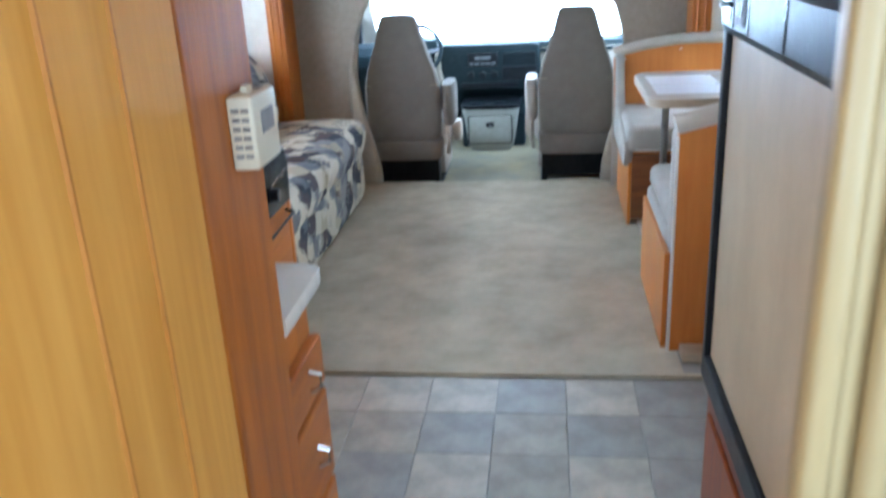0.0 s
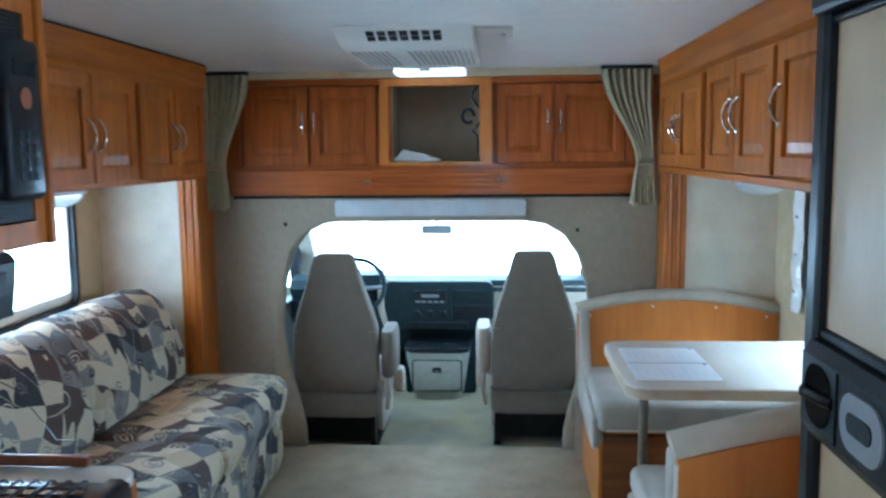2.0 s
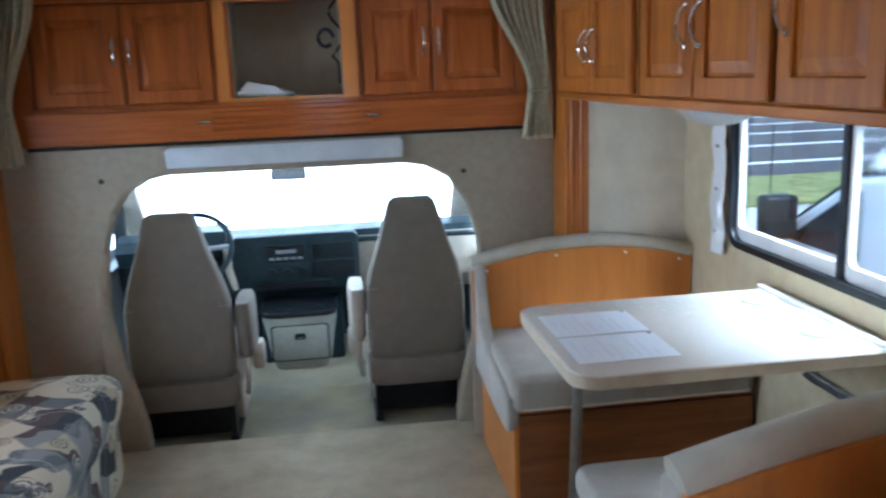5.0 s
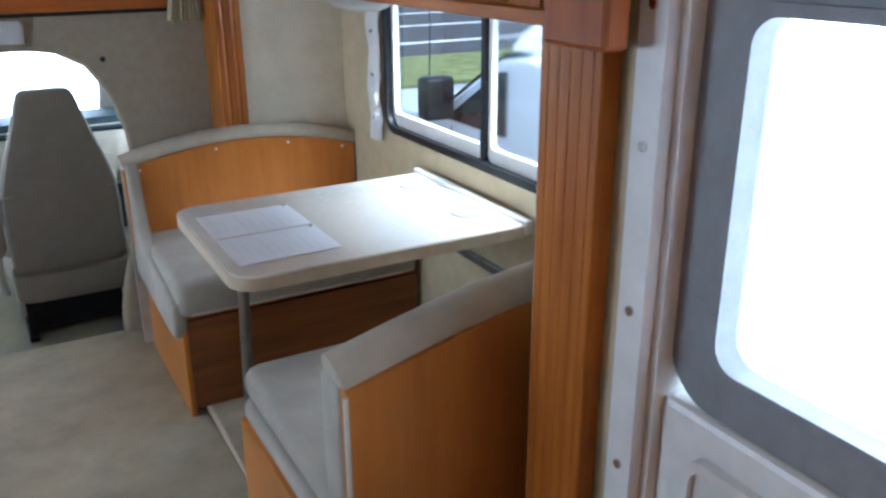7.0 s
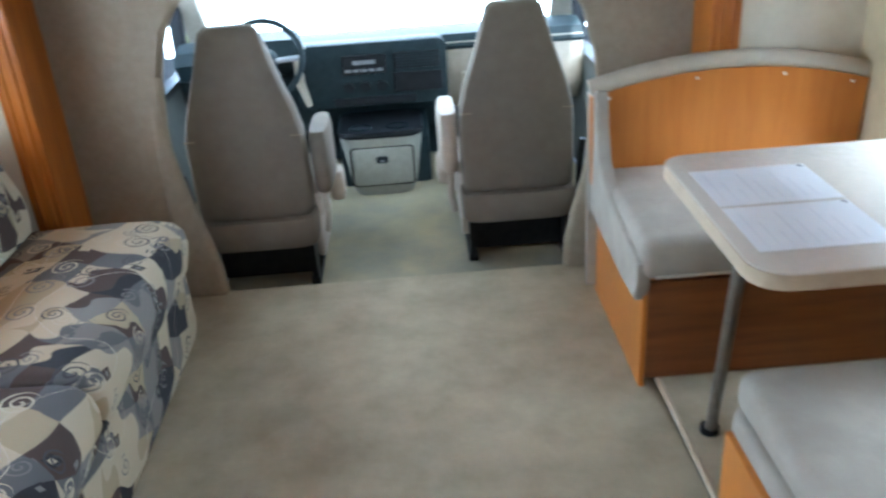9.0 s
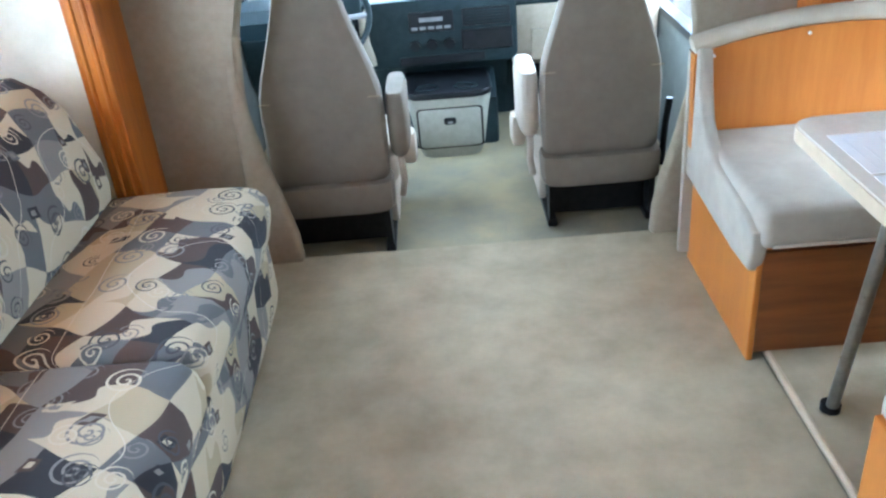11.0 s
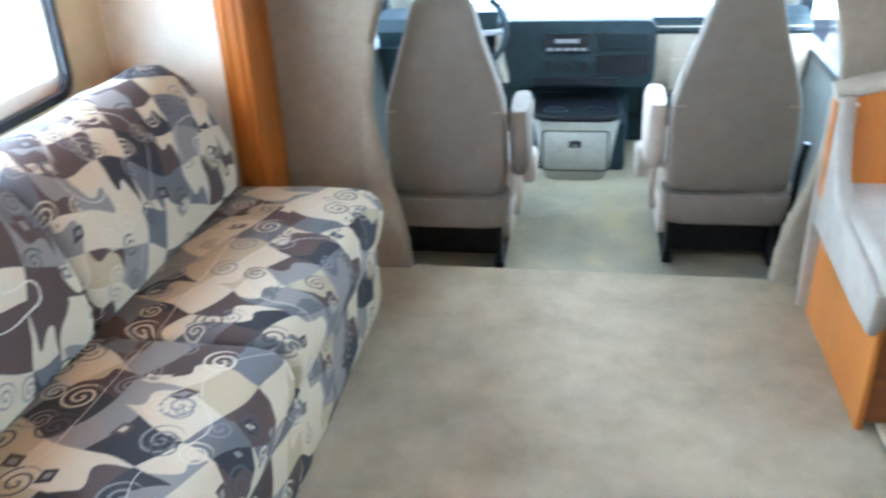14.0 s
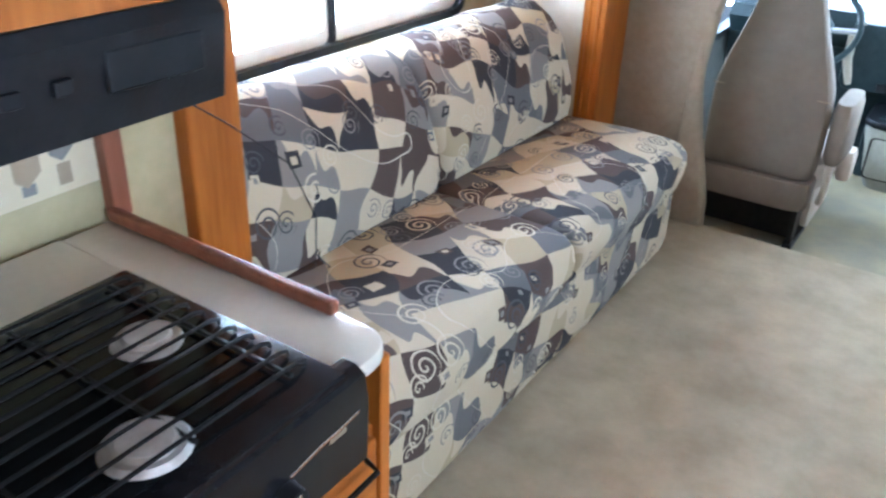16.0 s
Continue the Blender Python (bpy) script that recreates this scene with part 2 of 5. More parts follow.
def sofa_cloth():
    """Jacquard cloth: cream ground with angular grey, slate and brown patches and drawn spirals, laid along the cushions' UV."""
    m, nt, b = shader("jacquard_sofa_cloth", 0.85)
    n, l = nt.nodes.new, nt.links.new

    def math_node(op, a, c=None):
        x = n("ShaderNodeMath")
        x.operation = op
        for i, v in enumerate((a, c)):
            if v is None:
                continue
            if isinstance(v, (int, float)):
                x.inputs[i].default_value = v
            else:
                l(v, x.inputs[i])
        return x.outputs[0]

    def mix(fac, a, c):
        x = n("ShaderNodeMix")
        x.data_type = "RGBA"
        l(fac, x.inputs["Factor"])
        for key, v in (("A", a), ("B", c)):
            sock = [s for s in x.inputs if s.name == key and s.type == "RGBA"][0]
            if isinstance(v, tuple):
                sock.default_value = (*v, 1)
            else:
                l(v, sock)
        return [s for s in x.outputs if s.type == "RGBA"][0]

    uv = n("ShaderNodeUVMap")
    warp = n("ShaderNodeTexNoise")
    warp.inputs["Scale"].default_value, warp.inputs["Detail"].default_value = 6.0, 0
    l(uv.outputs[0], warp.inputs["Vector"])
    add = n("ShaderNodeMixRGB")
    add.blend_type = "ADD"
    add.inputs[0].default_value = 0.10
    l(uv.outputs[0], add.inputs[1]), l(warp.outputs["Color"], add.inputs[2])

    def cells(scale, metric, stretch, vec, turn=0.5):
        mp = n("ShaderNodeMapping")
        mp.inputs["Scale"].default_value = stretch
        mp.inputs["Rotation"].default_value = (0, 0, turn)
        l(vec, mp.inputs[0])
        v = n("ShaderNodeTexVoronoi")
        v.voronoi_dimensions, v.distance = "2D", metric
        v.inputs["Scale"].default_value, v.inputs["Randomness"].default_value = scale, 1.0
        l(mp.outputs[0], v.inputs["Vector"])
        return mp, v

    def steps(value, stops):
        r = n("ShaderNodeValToRGB")
        r.color_ramp.interpolation = "CONSTANT"
        r.color_ramp.elements[0].position, r.color_ramp.elements[0].color = stops[0][0], (*stops[0][1], 1)
        r.color_ramp.elements[1].position, r.color_ramp.elements[1].color = stops[1][0], (*stops[1][1], 1)
        for at, col in stops[2:]:
            r.color_ramp.elements.new(at).color = (*col, 1)
        l(value, r.inputs[0])
        return r.outputs[0]

    cream, sand, grey, slate, brown, ink = (0.54, 0.47, 0.325), (0.42, 0.35, 0.215), (0.23, 0.22, 0.195), (0.13, 0.13, 0.13), (0.075, 0.05, 0.04), (0.028, 0.028, 0.033)

    def red(sock):
        s = n("ShaderNodeSeparateColor")
        l(sock, s.inputs[0])
        return s.outputs

    def grid(scale, turn, stretch):
        mp = n("ShaderNodeMapping")
        mp.inputs["Scale"].default_value = (scale * stretch, scale, 1)
        mp.inputs["Rotation"].default_value = (0, 0, turn)
        l(add.outputs[0], mp.inputs[0])
        fl, fr = n("ShaderNodeVectorMath"), n("ShaderNodeVectorMath")
        fl.operation, fr.operation = "FLOOR", "FRACTION"
        l(mp.outputs[0], fl.inputs[0]), l(mp.outputs[0], fr.inputs[0])
        f = n("ShaderNodeSeparateXYZ")
        l(fr.outputs[0], f.inputs[0])
        return fl.outputs[0], f.outputs

    def chance(cell, extra=None):
        w = n("ShaderNodeTexWhiteNoise")
        w.noise_dimensions = "4D"
        l(cell, w.inputs["Vector"])
        if extra is not None:
            l(extra, w.inputs["W"])
        return red(w.outputs["Color"])

    # skewed blocks, some cut on the slant, some joined in pairs
    cell, f = grid(9.6, 0.42, 0.9)
    c0 = chance(cell)
    bend = math_node("MULTIPLY", math_node("SINE", math_node("MULTIPLY", f[0], 6.28)), 0.26)
    slant = math_node("GREATER_THAN", math_node("ADD", math_node("ADD", math_node("MULTIPLY", f[0], 0.9), bend), f[1]), math_node("ADD", math_node("MULTIPLY", c0[1], 0.7), 0.6))
    cut = math_node("MULTIPLY", slant, math_node("GREATER_THAN", c0[2], 0.35))
    c1 = chance(cell, cut)
    ground = steps(c1[0], [(0, cream), (0.15, grey), (0.25, cream), (0.37, slate), (0.47, sand), (0.56, brown), (0.70, cream), (0.80, ink), (0.91, grey)])
    # small framed squares
    cell2, g = grid(21.0, 0.18, 1.0)
    c2 = chance(cell2)
    far = math_node("MAXIMUM", math_node("ABSOLUTE", math_node("SUBTRACT", g[0], 0.5)), math_node("ABSOLUTE", math_node("SUBTRACT", g[1], 0.5)))
    square = math_node("MULTIPLY", math_node("LESS_THAN", far, 0.36), math_node("GREATER_THAN", c2[0], 0.95))
    colour = mix(square, ground, steps(c2[1], [(0, ink), (0.3, brown), (0.55, cream), (0.78, slate)]))
    core = math_node("MULTIPLY", square, math_node("LESS_THAN", far, 0.17))
    colour = mix(core, colour, steps(c2[2], [(0, cream), (0.5, grey)]))
    # spirals: the turn about each cell's own centre
    mp, sp = cells(7.4, "EUCLIDEAN", (1, 1, 1), uv.outputs[0], 0.0)
    mp2, sp2 = cells(12.0, "EUCLIDEAN", (1, 1, 1), uv.outputs[0], 0.4)
    for mapping, vor, scale, reach, pick, turns in ((mp, sp, 7.4, 0.33, 0.55, 6.6), (mp2, sp2, 12.0, 0.40, 0.66, 5.4)):
        sc = n("ShaderNodeVectorMath")
        sc.operation = "SUBTRACT"
        l(mapping.outputs[0], sc.inputs[0]), l(vor.outputs["Position"], sc.inputs[1])
        xyz = n("ShaderNodeSeparateXYZ")
        l(sc.outputs[0], xyz.inputs[0])
        ang = math_node("DIVIDE", math_node("ARCTAN2", xyz.outputs[1], xyz.outputs[0]), 2 * math.pi)
        ln = n("ShaderNodeVectorMath")
        ln.operation = "LENGTH"
        l(sc.outputs[0], ln.inputs[0])
        r = math_node("MULTIPLY", ln.outputs["Value"], scale)
        wave = math_node("FRACT", math_node("ADD", math_node("MULTIPLY", r, turns), math_node("ADD", ang, 4.0)))
        rnd = red(vor.outputs["Color"])
        line = math_node("LESS_THAN", wave, 0.30)
        inside = math_node("MULTIPLY", math_node("LESS_THAN", r, reach), math_node("GREATER_THAN", rnd[0], pick))
        ring = math_node("MULTIPLY", line, inside)
        tone = steps(rnd[1], [(0, (0.07, 0.07, 0.075)), (0.38, (0.58, 0.52, 0.38)), (0.62, (0.22, 0.21, 0.195))])
        colour = mix(ring, colour, tone)
    # flowing drawn lines
    wv = n("ShaderNodeTexNoise")
    wv.inputs["Scale"].default_value, wv.inputs["Detail"].default_value = 3.4, 0
    l(uv.outputs[0], wv.inputs["Vector"])
    band = math_node("LESS_THAN", math_node("ABSOLUTE", math_node("SUBTRACT", wv.outputs["Fac"], 0.56)), 0.002)
    colour = mix(band, colour, (0.62, 0.57, 0.45))
    l(colour, b.inputs["Base Color"])
    weave = n("ShaderNodeTexNoise")
    weave.inputs["Scale"].default_value = 700
    l(uv.outputs[0], weave.inputs["Vector"])
    bp = n("ShaderNodeBump")
    bp.inputs["Strength"].default_value, bp.inputs["Distance"].default_value = 0.35, 0.003
    l(weave.outputs["Fac"], bp.inputs["Height"])
    l(bp.outputs[0], b.inputs["Normal"])
    return m


jacquard = sofa_cloth()

# ---- builders ----
BASE = {}


def thing(name, label, category, at=(0, 0, 0), group="", kind=""):
    ob = new(name)
    ob.empty_display_size = 0.05
    ob.location = at
    BASE[ob.name] = Vector(at)
    return tagged(ob, label, category, group, kind)


def part(name, bm, material, parent=None, label="", smooth=False):
    """Links a bmesh, given in world metres, as one mesh under a thing or a part."""
    at = BASE[parent.name] if parent else Vector((0, 0, 0))
    bmesh.ops.recalc_face_normals(bm, faces=bm.faces)
    me = bpy.data.meshes.new(name)
    bm.transform(Matrix.Translation(-at))
    bm.to_mesh(me)
    bm.free()
    me.materials.append(material)
    if smooth:
        me.polygons.foreach_set("use_smooth", [True] * len(me.polygons))
        me.set_sharp_from_angle(angle=radians(40))
    ob = new(name, me)
    BASE[ob.name] = at
    if parent:
        ob.parent = parent
    if label:
        ob["label"] = label
    return ob


def structure(name, bm, material, label, category, smooth=False):
    return tagged(part(name, bm, material, smooth=smooth), label, category, kind="structure")


def box(x0, x1, y0, y1, z0, z1, bevel=0.0, seg=2, bm=None):
    new_bm = bm is None
    bm = bm or bmesh.new()
    x0, x1, y0, y1, z0, z1 = min(x0, x1), max(x0, x1), min(y0, y1), max(y0, y1), min(z0, z1), max(z0, z1)
    m = Matrix.LocRotScale(((x0 + x1) / 2, (y0 + y1) / 2, (z0 + z1) / 2), None, (x1 - x0, y1 - y0, z1 - z0))
    made = bmesh.ops.create_cube(bm, size=1, matrix=m)["verts"]
    if bevel:
        edges = list({e for v in made for e in v.link_edges})
        bmesh.ops.bevel(bm, geom=edges, offset=bevel, segments=seg, profile=0.5, affect="EDGES")
    return bm


def boxes(*rows, bevel=0.0):
    bm = bmesh.new()
    for r in rows:
        box(*r, bevel=bevel, bm=bm)
    return bm


def prism(points, axis, a, b, bevel=0.0, bm=None, seg=2):
    """A flat outline drawn out along an axis from a to b. Outline: (y, z) for x, (x, z) for y, (x, y) for z."""
    bm = bm or bmesh.new()

    def lay(p, q, at):
        return {"x": (at, p, q), "y": (p, at, q), "z": (p, q, at)}[axis]

    lo, hi = [bm.verts.new(lay(p, q, a)) for p, q in points], [bm.verts.new(lay(p, q, b)) for p, q in points]
    faces = [bm.faces.new(lo), bm.faces.new(hi[::-1])]
    for i in range(len(points)):
        j = (i + 1) % len(points)
        bm.faces.new((lo[i], hi[i], hi[j], lo[j]))
    if bevel:
        edges = list({e for f in faces for e in f.edges})
        bmesh.ops.recalc_face_normals(bm, faces=bm.faces)
        bmesh.ops.bevel(bm, geom=edges, offset=bevel, segments=seg, profile=0.5, affect="EDGES")
    return bm


def rounded(x0, x1, y0, y1, r, n=5, corners=(1, 1, 1, 1)):
    out = []
    for k, (cx, cy, a) in enumerate(((x1 - r, y1 - r, 0), (x0 + r, y1 - r, 90), (x0 + r, y0 + r, 180), (x1 - r, y0 + r, 270))):
        if not corners[k]:
            out.append(((x1, y1), (x0, y1), (x0, y0), (x1, y0))[k])
            continue
        for i in range(n + 1):
            t = radians(a + 90 * i / n)
            out.append((cx + r * math.cos(t), cy + r * math.sin(t)))
    return out


def ring_frame(outer, inner, axis, a, b):
    """A frame between two outlines with the same number of points."""
    bm = bmesh.new()

    def lay(p, q, at):
        return {"x": (at, p, q), "y": (p, at, q), "z": (p, q, at)}[axis]

    loops = [[bm.verts.new(lay(p, q, at)) for p, q in some] for some, at in ((outer, a), (outer, b), (inner, b), (inner, a))]
    for k in range(4):
        s, t = loops[k], loops[(k + 1) % 4]
        for i in range(len(outer)):
            j = (i + 1) % len(outer)
            bm.faces.new((s[i], s[j], t[j], t[i]))
    return bm


def tube(points, r, seg=8, bm=None, closed=False):
    bm = bm or bmesh.new()
    pts = [Vector(p) for p in points]
    rings, up = [], Vector((0.31, 0.17, 0.93)).normalized()
    for i, p in enumerate(pts):
        a = pts[i - 1] if i or closed else pts[i]
        b = pts[(i + 1) % len(pts)] if i < len(pts) - 1 or closed else pts[i]
        d = (b - a).normalized()
        u = d.cross(up)
        u = u.normalized() if u.length > 1e-4 else Vector((1, 0, 0))
        v = d.cross(u)
        rings.append([bm.verts.new(p + r * (math.cos(2 * math.pi * k / seg) * u + math.sin(2 * math.pi * k / seg) * v)) for k in range(seg)])
    n = len(rings)
    for i in range(n if closed else n - 1):
        s, t = rings[i], rings[(i + 1) % n]
        for k in range(seg):
            bm.faces.new((s[k], s[(k + 1) % seg], t[(k + 1) % seg], t[k]))
    if not closed:
        bm.faces.new(rings[0][::-1]), bm.faces.new(rings[-1])
    return bm


def disc(x, y, z, r, h, seg=24, bm=None, r2=None, turn=None):
    """A round block standing on z."""
    bm = bm or bmesh.new()
    m = Matrix.Translation((x, y, z)) @ (turn or Matrix()) @ Matrix.Translation((0, 0, h / 2))
    bmesh.ops.create_cone(bm, cap_ends=True, segments=seg, radius1=r, radius2=r if r2 is None else r2, depth=h, matrix=m)
    return bm


def loft(levels, seg=20, power=4.0, lean=0.0):
    """A soft upright body. Levels: z, centre x, centre y, half width, half depth."""
    bm = bmesh.new()
    rings = []
    for z, cx, cy, hw, hd in levels:
        ring = []
        for k in range(seg):
            t = 2 * math.pi * k / seg
            c, s = math.cos(t), math.sin(t)
            f = (abs(c) ** power + abs(s) ** power) ** (-1 / power)
            ring.append(bm.verts.new((cx + hw * c * f, cy + hd * s * f, z)))
        rings.append(ring)
    for a, b in zip(rings, rings[1:]):
        for k in range(seg):
            bm.faces.new((a[k], a[(k + 1) % seg], b[(k + 1) % seg], b[k]))
    bm.faces.new(rings[0][::-1]), bm.faces.new(rings[-1])
    return bm


def cushion(profile, y0, y1, rows=26, edge=0.05, puff=0.0, wrinkle=0.004, u0=0.0):
    """A padded roll: an (x, z) outline drawn along y, rounded at its ends, with UVs in metres along y and round the outline."""
    bm = bmesh.new()
    lay = bm.loops.layers.uv.new("UVMap")
    pts = [Vector((p[0], p[1])) for p in profile]
    mid = sum(pts, Vector((0, 0))) / len(pts)
    arc = [0.0]
    for a, b in zip(pts, pts[1:] + pts[:1]):
        arc.append(arc[-1] + (b - a).length)
    rings, ys = [], []
    for j in range(rows + 1):
        t = j / rows
        t = 0.5 - 0.5 * math.cos(math.pi * t)
        y = y0 + (y1 - y0) * t
        d = min(y - y0, y1 - y)
        k = 1.0 if d >= edge else math.sqrt(max(0.0, 1 - (1 - d / edge) ** 2))
        inset = edge * (1 - k)
        ring = []
        for i, p in enumerate(pts):
            away = p - mid
            q = p - away.normalized() * inset
            q += away.normalized() * (puff * math.sin(math.pi * t) + wrinkle * noise.noise(Vector((p.x * 9, y * 6, p.y * 9))))
            ring.append(bm.verts.new((q.x, y, q.y)))
        rings.append(ring), ys.append(y)
    n = len(pts)
    for j in range(rows):
        for i in range(n):
            f = bm.faces.new((rings[j][i], rings[j + 1][i], rings[j + 1][(i + 1) % n], rings[j][(i + 1) % n]))
            for loop, (a, b) in zip(f.loops, ((j, i), (j + 1, i), (j + 1, i + 1), (j, i + 1))):
                loop[lay].uv = (ys[a] + u0, arc[b])
    for ring, y in ((rings[0], y0), (rings[-1], y1)):
        f = bm.faces.new(ring)
        for loop in f.loops:
            loop[lay].uv = (loop.vert.co.x + y, loop.vert.co.z)
    return bm


def bow_handle(x, y, z, parent, side, length=0.10):
    """An upright arched pull on a face that looks along x (side = +1 or -1) or along -y (side = 0)."""
    out = []
    for i in range(9):
        t = i / 8
        d = 0.024 * math.sin(math.pi * t) ** 0.6 + 0.002
        p = (x + side * d, y, z - length / 2 + length * t) if side else (x, y - d, z - length / 2 + length * t)
        out.append(p)
    bm = tube(out, 0.0045, 8)
    for p in (out[0], out[-1]):
        bmesh.ops.create_icosphere(bm, subdivisions=1, radius=0.008, matrix=Matrix.Translation(p))
    part("handle", bm, chrome, parent, "nickel arched pull", True)


def panel_door(parent, wood, a0, a1, z0, z1, at, side, handle_at=None, handle_z=None):
    """A raised-panel cupboard door. On a face along x (side +-1): a is y. On a face that looks along -y (side 0): a is x."""
    t = 0.018

    def slab(p0, p1, q0, q1, d0, d1, bevel):
        if side:
            return box(at + side * d0, at + side * d1, p0, p1, q0, q1, bevel)
        return box(p0, p1, at - d1, at - d0, q0, q1, bevel)

    r = 0.052
    outer, inner = [(a0, z0), (a1, z0), (a1, z1), (a0, z1)], [(a0 + r, z0 + r), (a1 - r, z0 + r), (a1 - r, z1 - r), (a0 + r, z1 - r)]
    bm = ring_frame(outer, inner, "x", at, at + side * t) if side else ring_frame(outer, inner, "y", at - t, at)
    bmesh.ops.recalc_face_normals(bm, faces=bm.faces)
    bmesh.ops.bevel(bm, geom=list(bm.edges), offset=0.003, segments=1, affect="EDGES")
    door = part("door", bm, wood, parent)
    part("back_board", slab(a0 + r, a1 - r, z0 + r, z1 - r, 0.0, 0.006, 0), wood, door)
    # raised field with sloping margins
    g, s = 0.008, 0.034
    lo = [(a0 + r + g, z0 + r + g), (a1 - r - g, z0 + r + g), (a1 - r - g, z1 - r - g), (a0 + r + g, z1 - r - g)]
    hi = [(a0 + r + s, z0 + r + s), (a1 - r - s, z0 + r + s), (a1 - r - s, z1 - r - s), (a0 + r + s, z1 - r - s)]
    bm = bmesh.new()
    place = (lambda p, q, d: (at + side * d, p, q)) if side else (lambda p, q, d: (p, at - d, q))
    v0, v1 = [bm.verts.new(place(p, q, 0.0062)) for p, q in lo], [bm.verts.new(place(p, q, 0.015)) for p, q in hi]
    bm.faces.new(v1)
    for i in range(4):
        bm.faces.new((v0[i], v0[(i + 1) % 4], v1[(i + 1) % 4], v1[i]))
    part("raised_panel", bm, wood, door)
    if handle_at is not None:
        hz = handle_z if handle_z is not None else z0 + 0.14
        if side:
            bow_handle(at + side * t, handle_at, hz, door, side)
        else:
            bow_handle(handle_at, at - t, hz, door, 0)
    return door


# ---- structure ----
CEIL = 1.915
structure("floor", box(-1.6, 1.35, -1.7, 4.30, -0.12, -0.006), grout, "vinyl sheet floor under tile pattern", "floor")
structure("carpet", box(-1.52, 0.88, 1.93, 4.305, -0.004, 0.004, 0.003, 2), carpet, "beige mottled cut pile carpet on the floor", "carpet")
structure("carpet_edge_trim", box(-0.45, 0.95, 1.915, 1.935, -0.006, 0.010, 0.004), carpet, "rolled carpet edge against vinyl floor", "trim")
structure("ceiling", box(-1.75, 1.80, -1.72, 4.45, CEIL, CEIL + 0.05), ceiling_paint, "white textured ceiling board", "ceiling")
structure("cab_floor", box(-0.98, 1.05, 4.305, 6.05, -0.16, -0.085), cab_carpet, "worn yellowed carpet on the cab floor", "floor")
structure("step_riser", box(-0.85, 0.98, 4.300, 4.312, -0.085, -0.006), carpet, "carpeted riser at the cab step", "step")

# arched front wall between living space and cab
LEFT_ARCH = [(-0.64, 0.0), (-0.68, 0.2), (-0.705, 0.45), (-0.706, 0.66), (-0.685, 0.86), (-0.64, 1.02), (-0.57, 1.12), (-0.48, 1.17), (-0.40, 1.185)]
RIGHT_ARCH = [(0.83, 0.0), (0.87, 0.2), (0.892, 0.45), (0.897, 0.66), (0.88, 0.84), (0.835, 1.00), (0.76, 1.11), (0.66, 1.168), (0.56, 1.185)]
bm = bmesh.new()
prism([(-1.14, -0.006)] + LEFT_ARCH + [(-1.14, 1.185)], "y", 4.31, 4.36, bm=bm)
prism([(1.33, -0.006)] + RIGHT_ARCH + [(1.33, 1.185)], "y", 4.31, 4.36, bm=bm)
box(-1.14, 1.33, 4.31, 4.36, 1.185, 1.30, bm=bm)
box(-1.14, -1.022, 4.31, 4.36, 1.30, CEIL, bm=bm)
box(1.197, 1.33, 4.31, 4.36, 1.30, CEIL, bm=bm)
structure("wall_front", bm, cab_vinyl, "taupe vinyl wall with arched cab opening", "wall")
# padded lining round the arch
line = [(x, 4.335, z) for x, z in LEFT_ARCH] + [(x, 4.335, z) for x, z in RIGHT_ARCH[::-1]]
structure("arch_trim", tube(line, 0.022, 10), cab_vinyl, "padded taupe trim round the cab opening", "trim", True)

for nm, foot in (("arch_foot_right", [(0.93, -0.004), (0.745, -0.004), (0.750, 0.10), (0.775, 0.22), (0.815, 0.36), (0.852, 0.52), (0.884, 0.70), (0.872, 0.90), (0.93, 0.90)]), ("arch_foot_left", [(-0.74, -0.004), (-0.575, -0.004), (-0.580, 0.10), (-0.605, 0.22), (-0.640, 0.36), (-0.670, 0.52), (-0.694, 0.70), (-0.672, 0.90), (-0.74, 0.90)])):
    bm = prism(foot, "y", 4.268, 4.345, 0.022, seg=3)
    for v in bm.verts:
        if v.co.y < 4.31:
            v.co.y += 0.048 * max(0.0, v.co.z) / 0.90
    structure(nm, bm, cab_vinyl, "padded taupe foot of the cab arch", "trim", True)


def wall_with_window(name, x0, x1, y0, y1, z0, z1, wy0, wy1, wz0, wz1, material, label):
    bm = boxes((x0, x1, y0, wy0, z0, z1), (x0, x1, wy1, y1, z0, z1), (x0, x1, wy0, wy1, z0, wz0), (x0, x1, wy0, wy1, wz1, z1))
    return structure(name, bm, material, label, "wall")


RW = (2.52, 3.70, 0.88, 1.36)
LW = (2.48, 3.82, 0.84, 1.40)
wall_with_window("wall_right", 1.72, 1.77, 1.99, 4.18, 0.0, CEIL, *RW, wall_vinyl, "beige textured vinyl slide wall with window")
wall_with_window("wall_left", -1.57, -1.52, 2.03, 4.14, 0.0, CEIL, *LW, wall_vinyl, "beige textured vinyl slide wall with window")
structure("slide_end_right_front", box(1.30, 1.72, 4.13, 4.18, 0.0, CEIL), white_panel, "cream end wall of the dinette slide", "wall")
structure("slide_end_right_rear", box(1.20, 1.72, 1.99, 2.03, 0.0, CEIL), white_panel, "cream rear wall of the dinette slide", "wall")
structure("slide_end_left_front", box(-1.52, -1.12, 4.09, 4.14, 0.0, CEIL), white_panel, "cream end wall of the sofa slide", "wall")
structure("slide_end_left_rear", box(-1.52, -1.12, 2.03, 2.08, 0.0, CEIL), white_panel, "cream rear wall of the sofa slide", "wall")
structure("slide_floor", box(0.885, 1.74, 2.03, 4.15, -0.006, 0.032, 0.006), carpet, "raised carpeted slide platform", "floor")
structure("slide_floor_left", box(-1.55, -1.10, 2.05, 4.1, -0.006, 0.02), carpet, "carpeted slide platform under sofa", "floor")
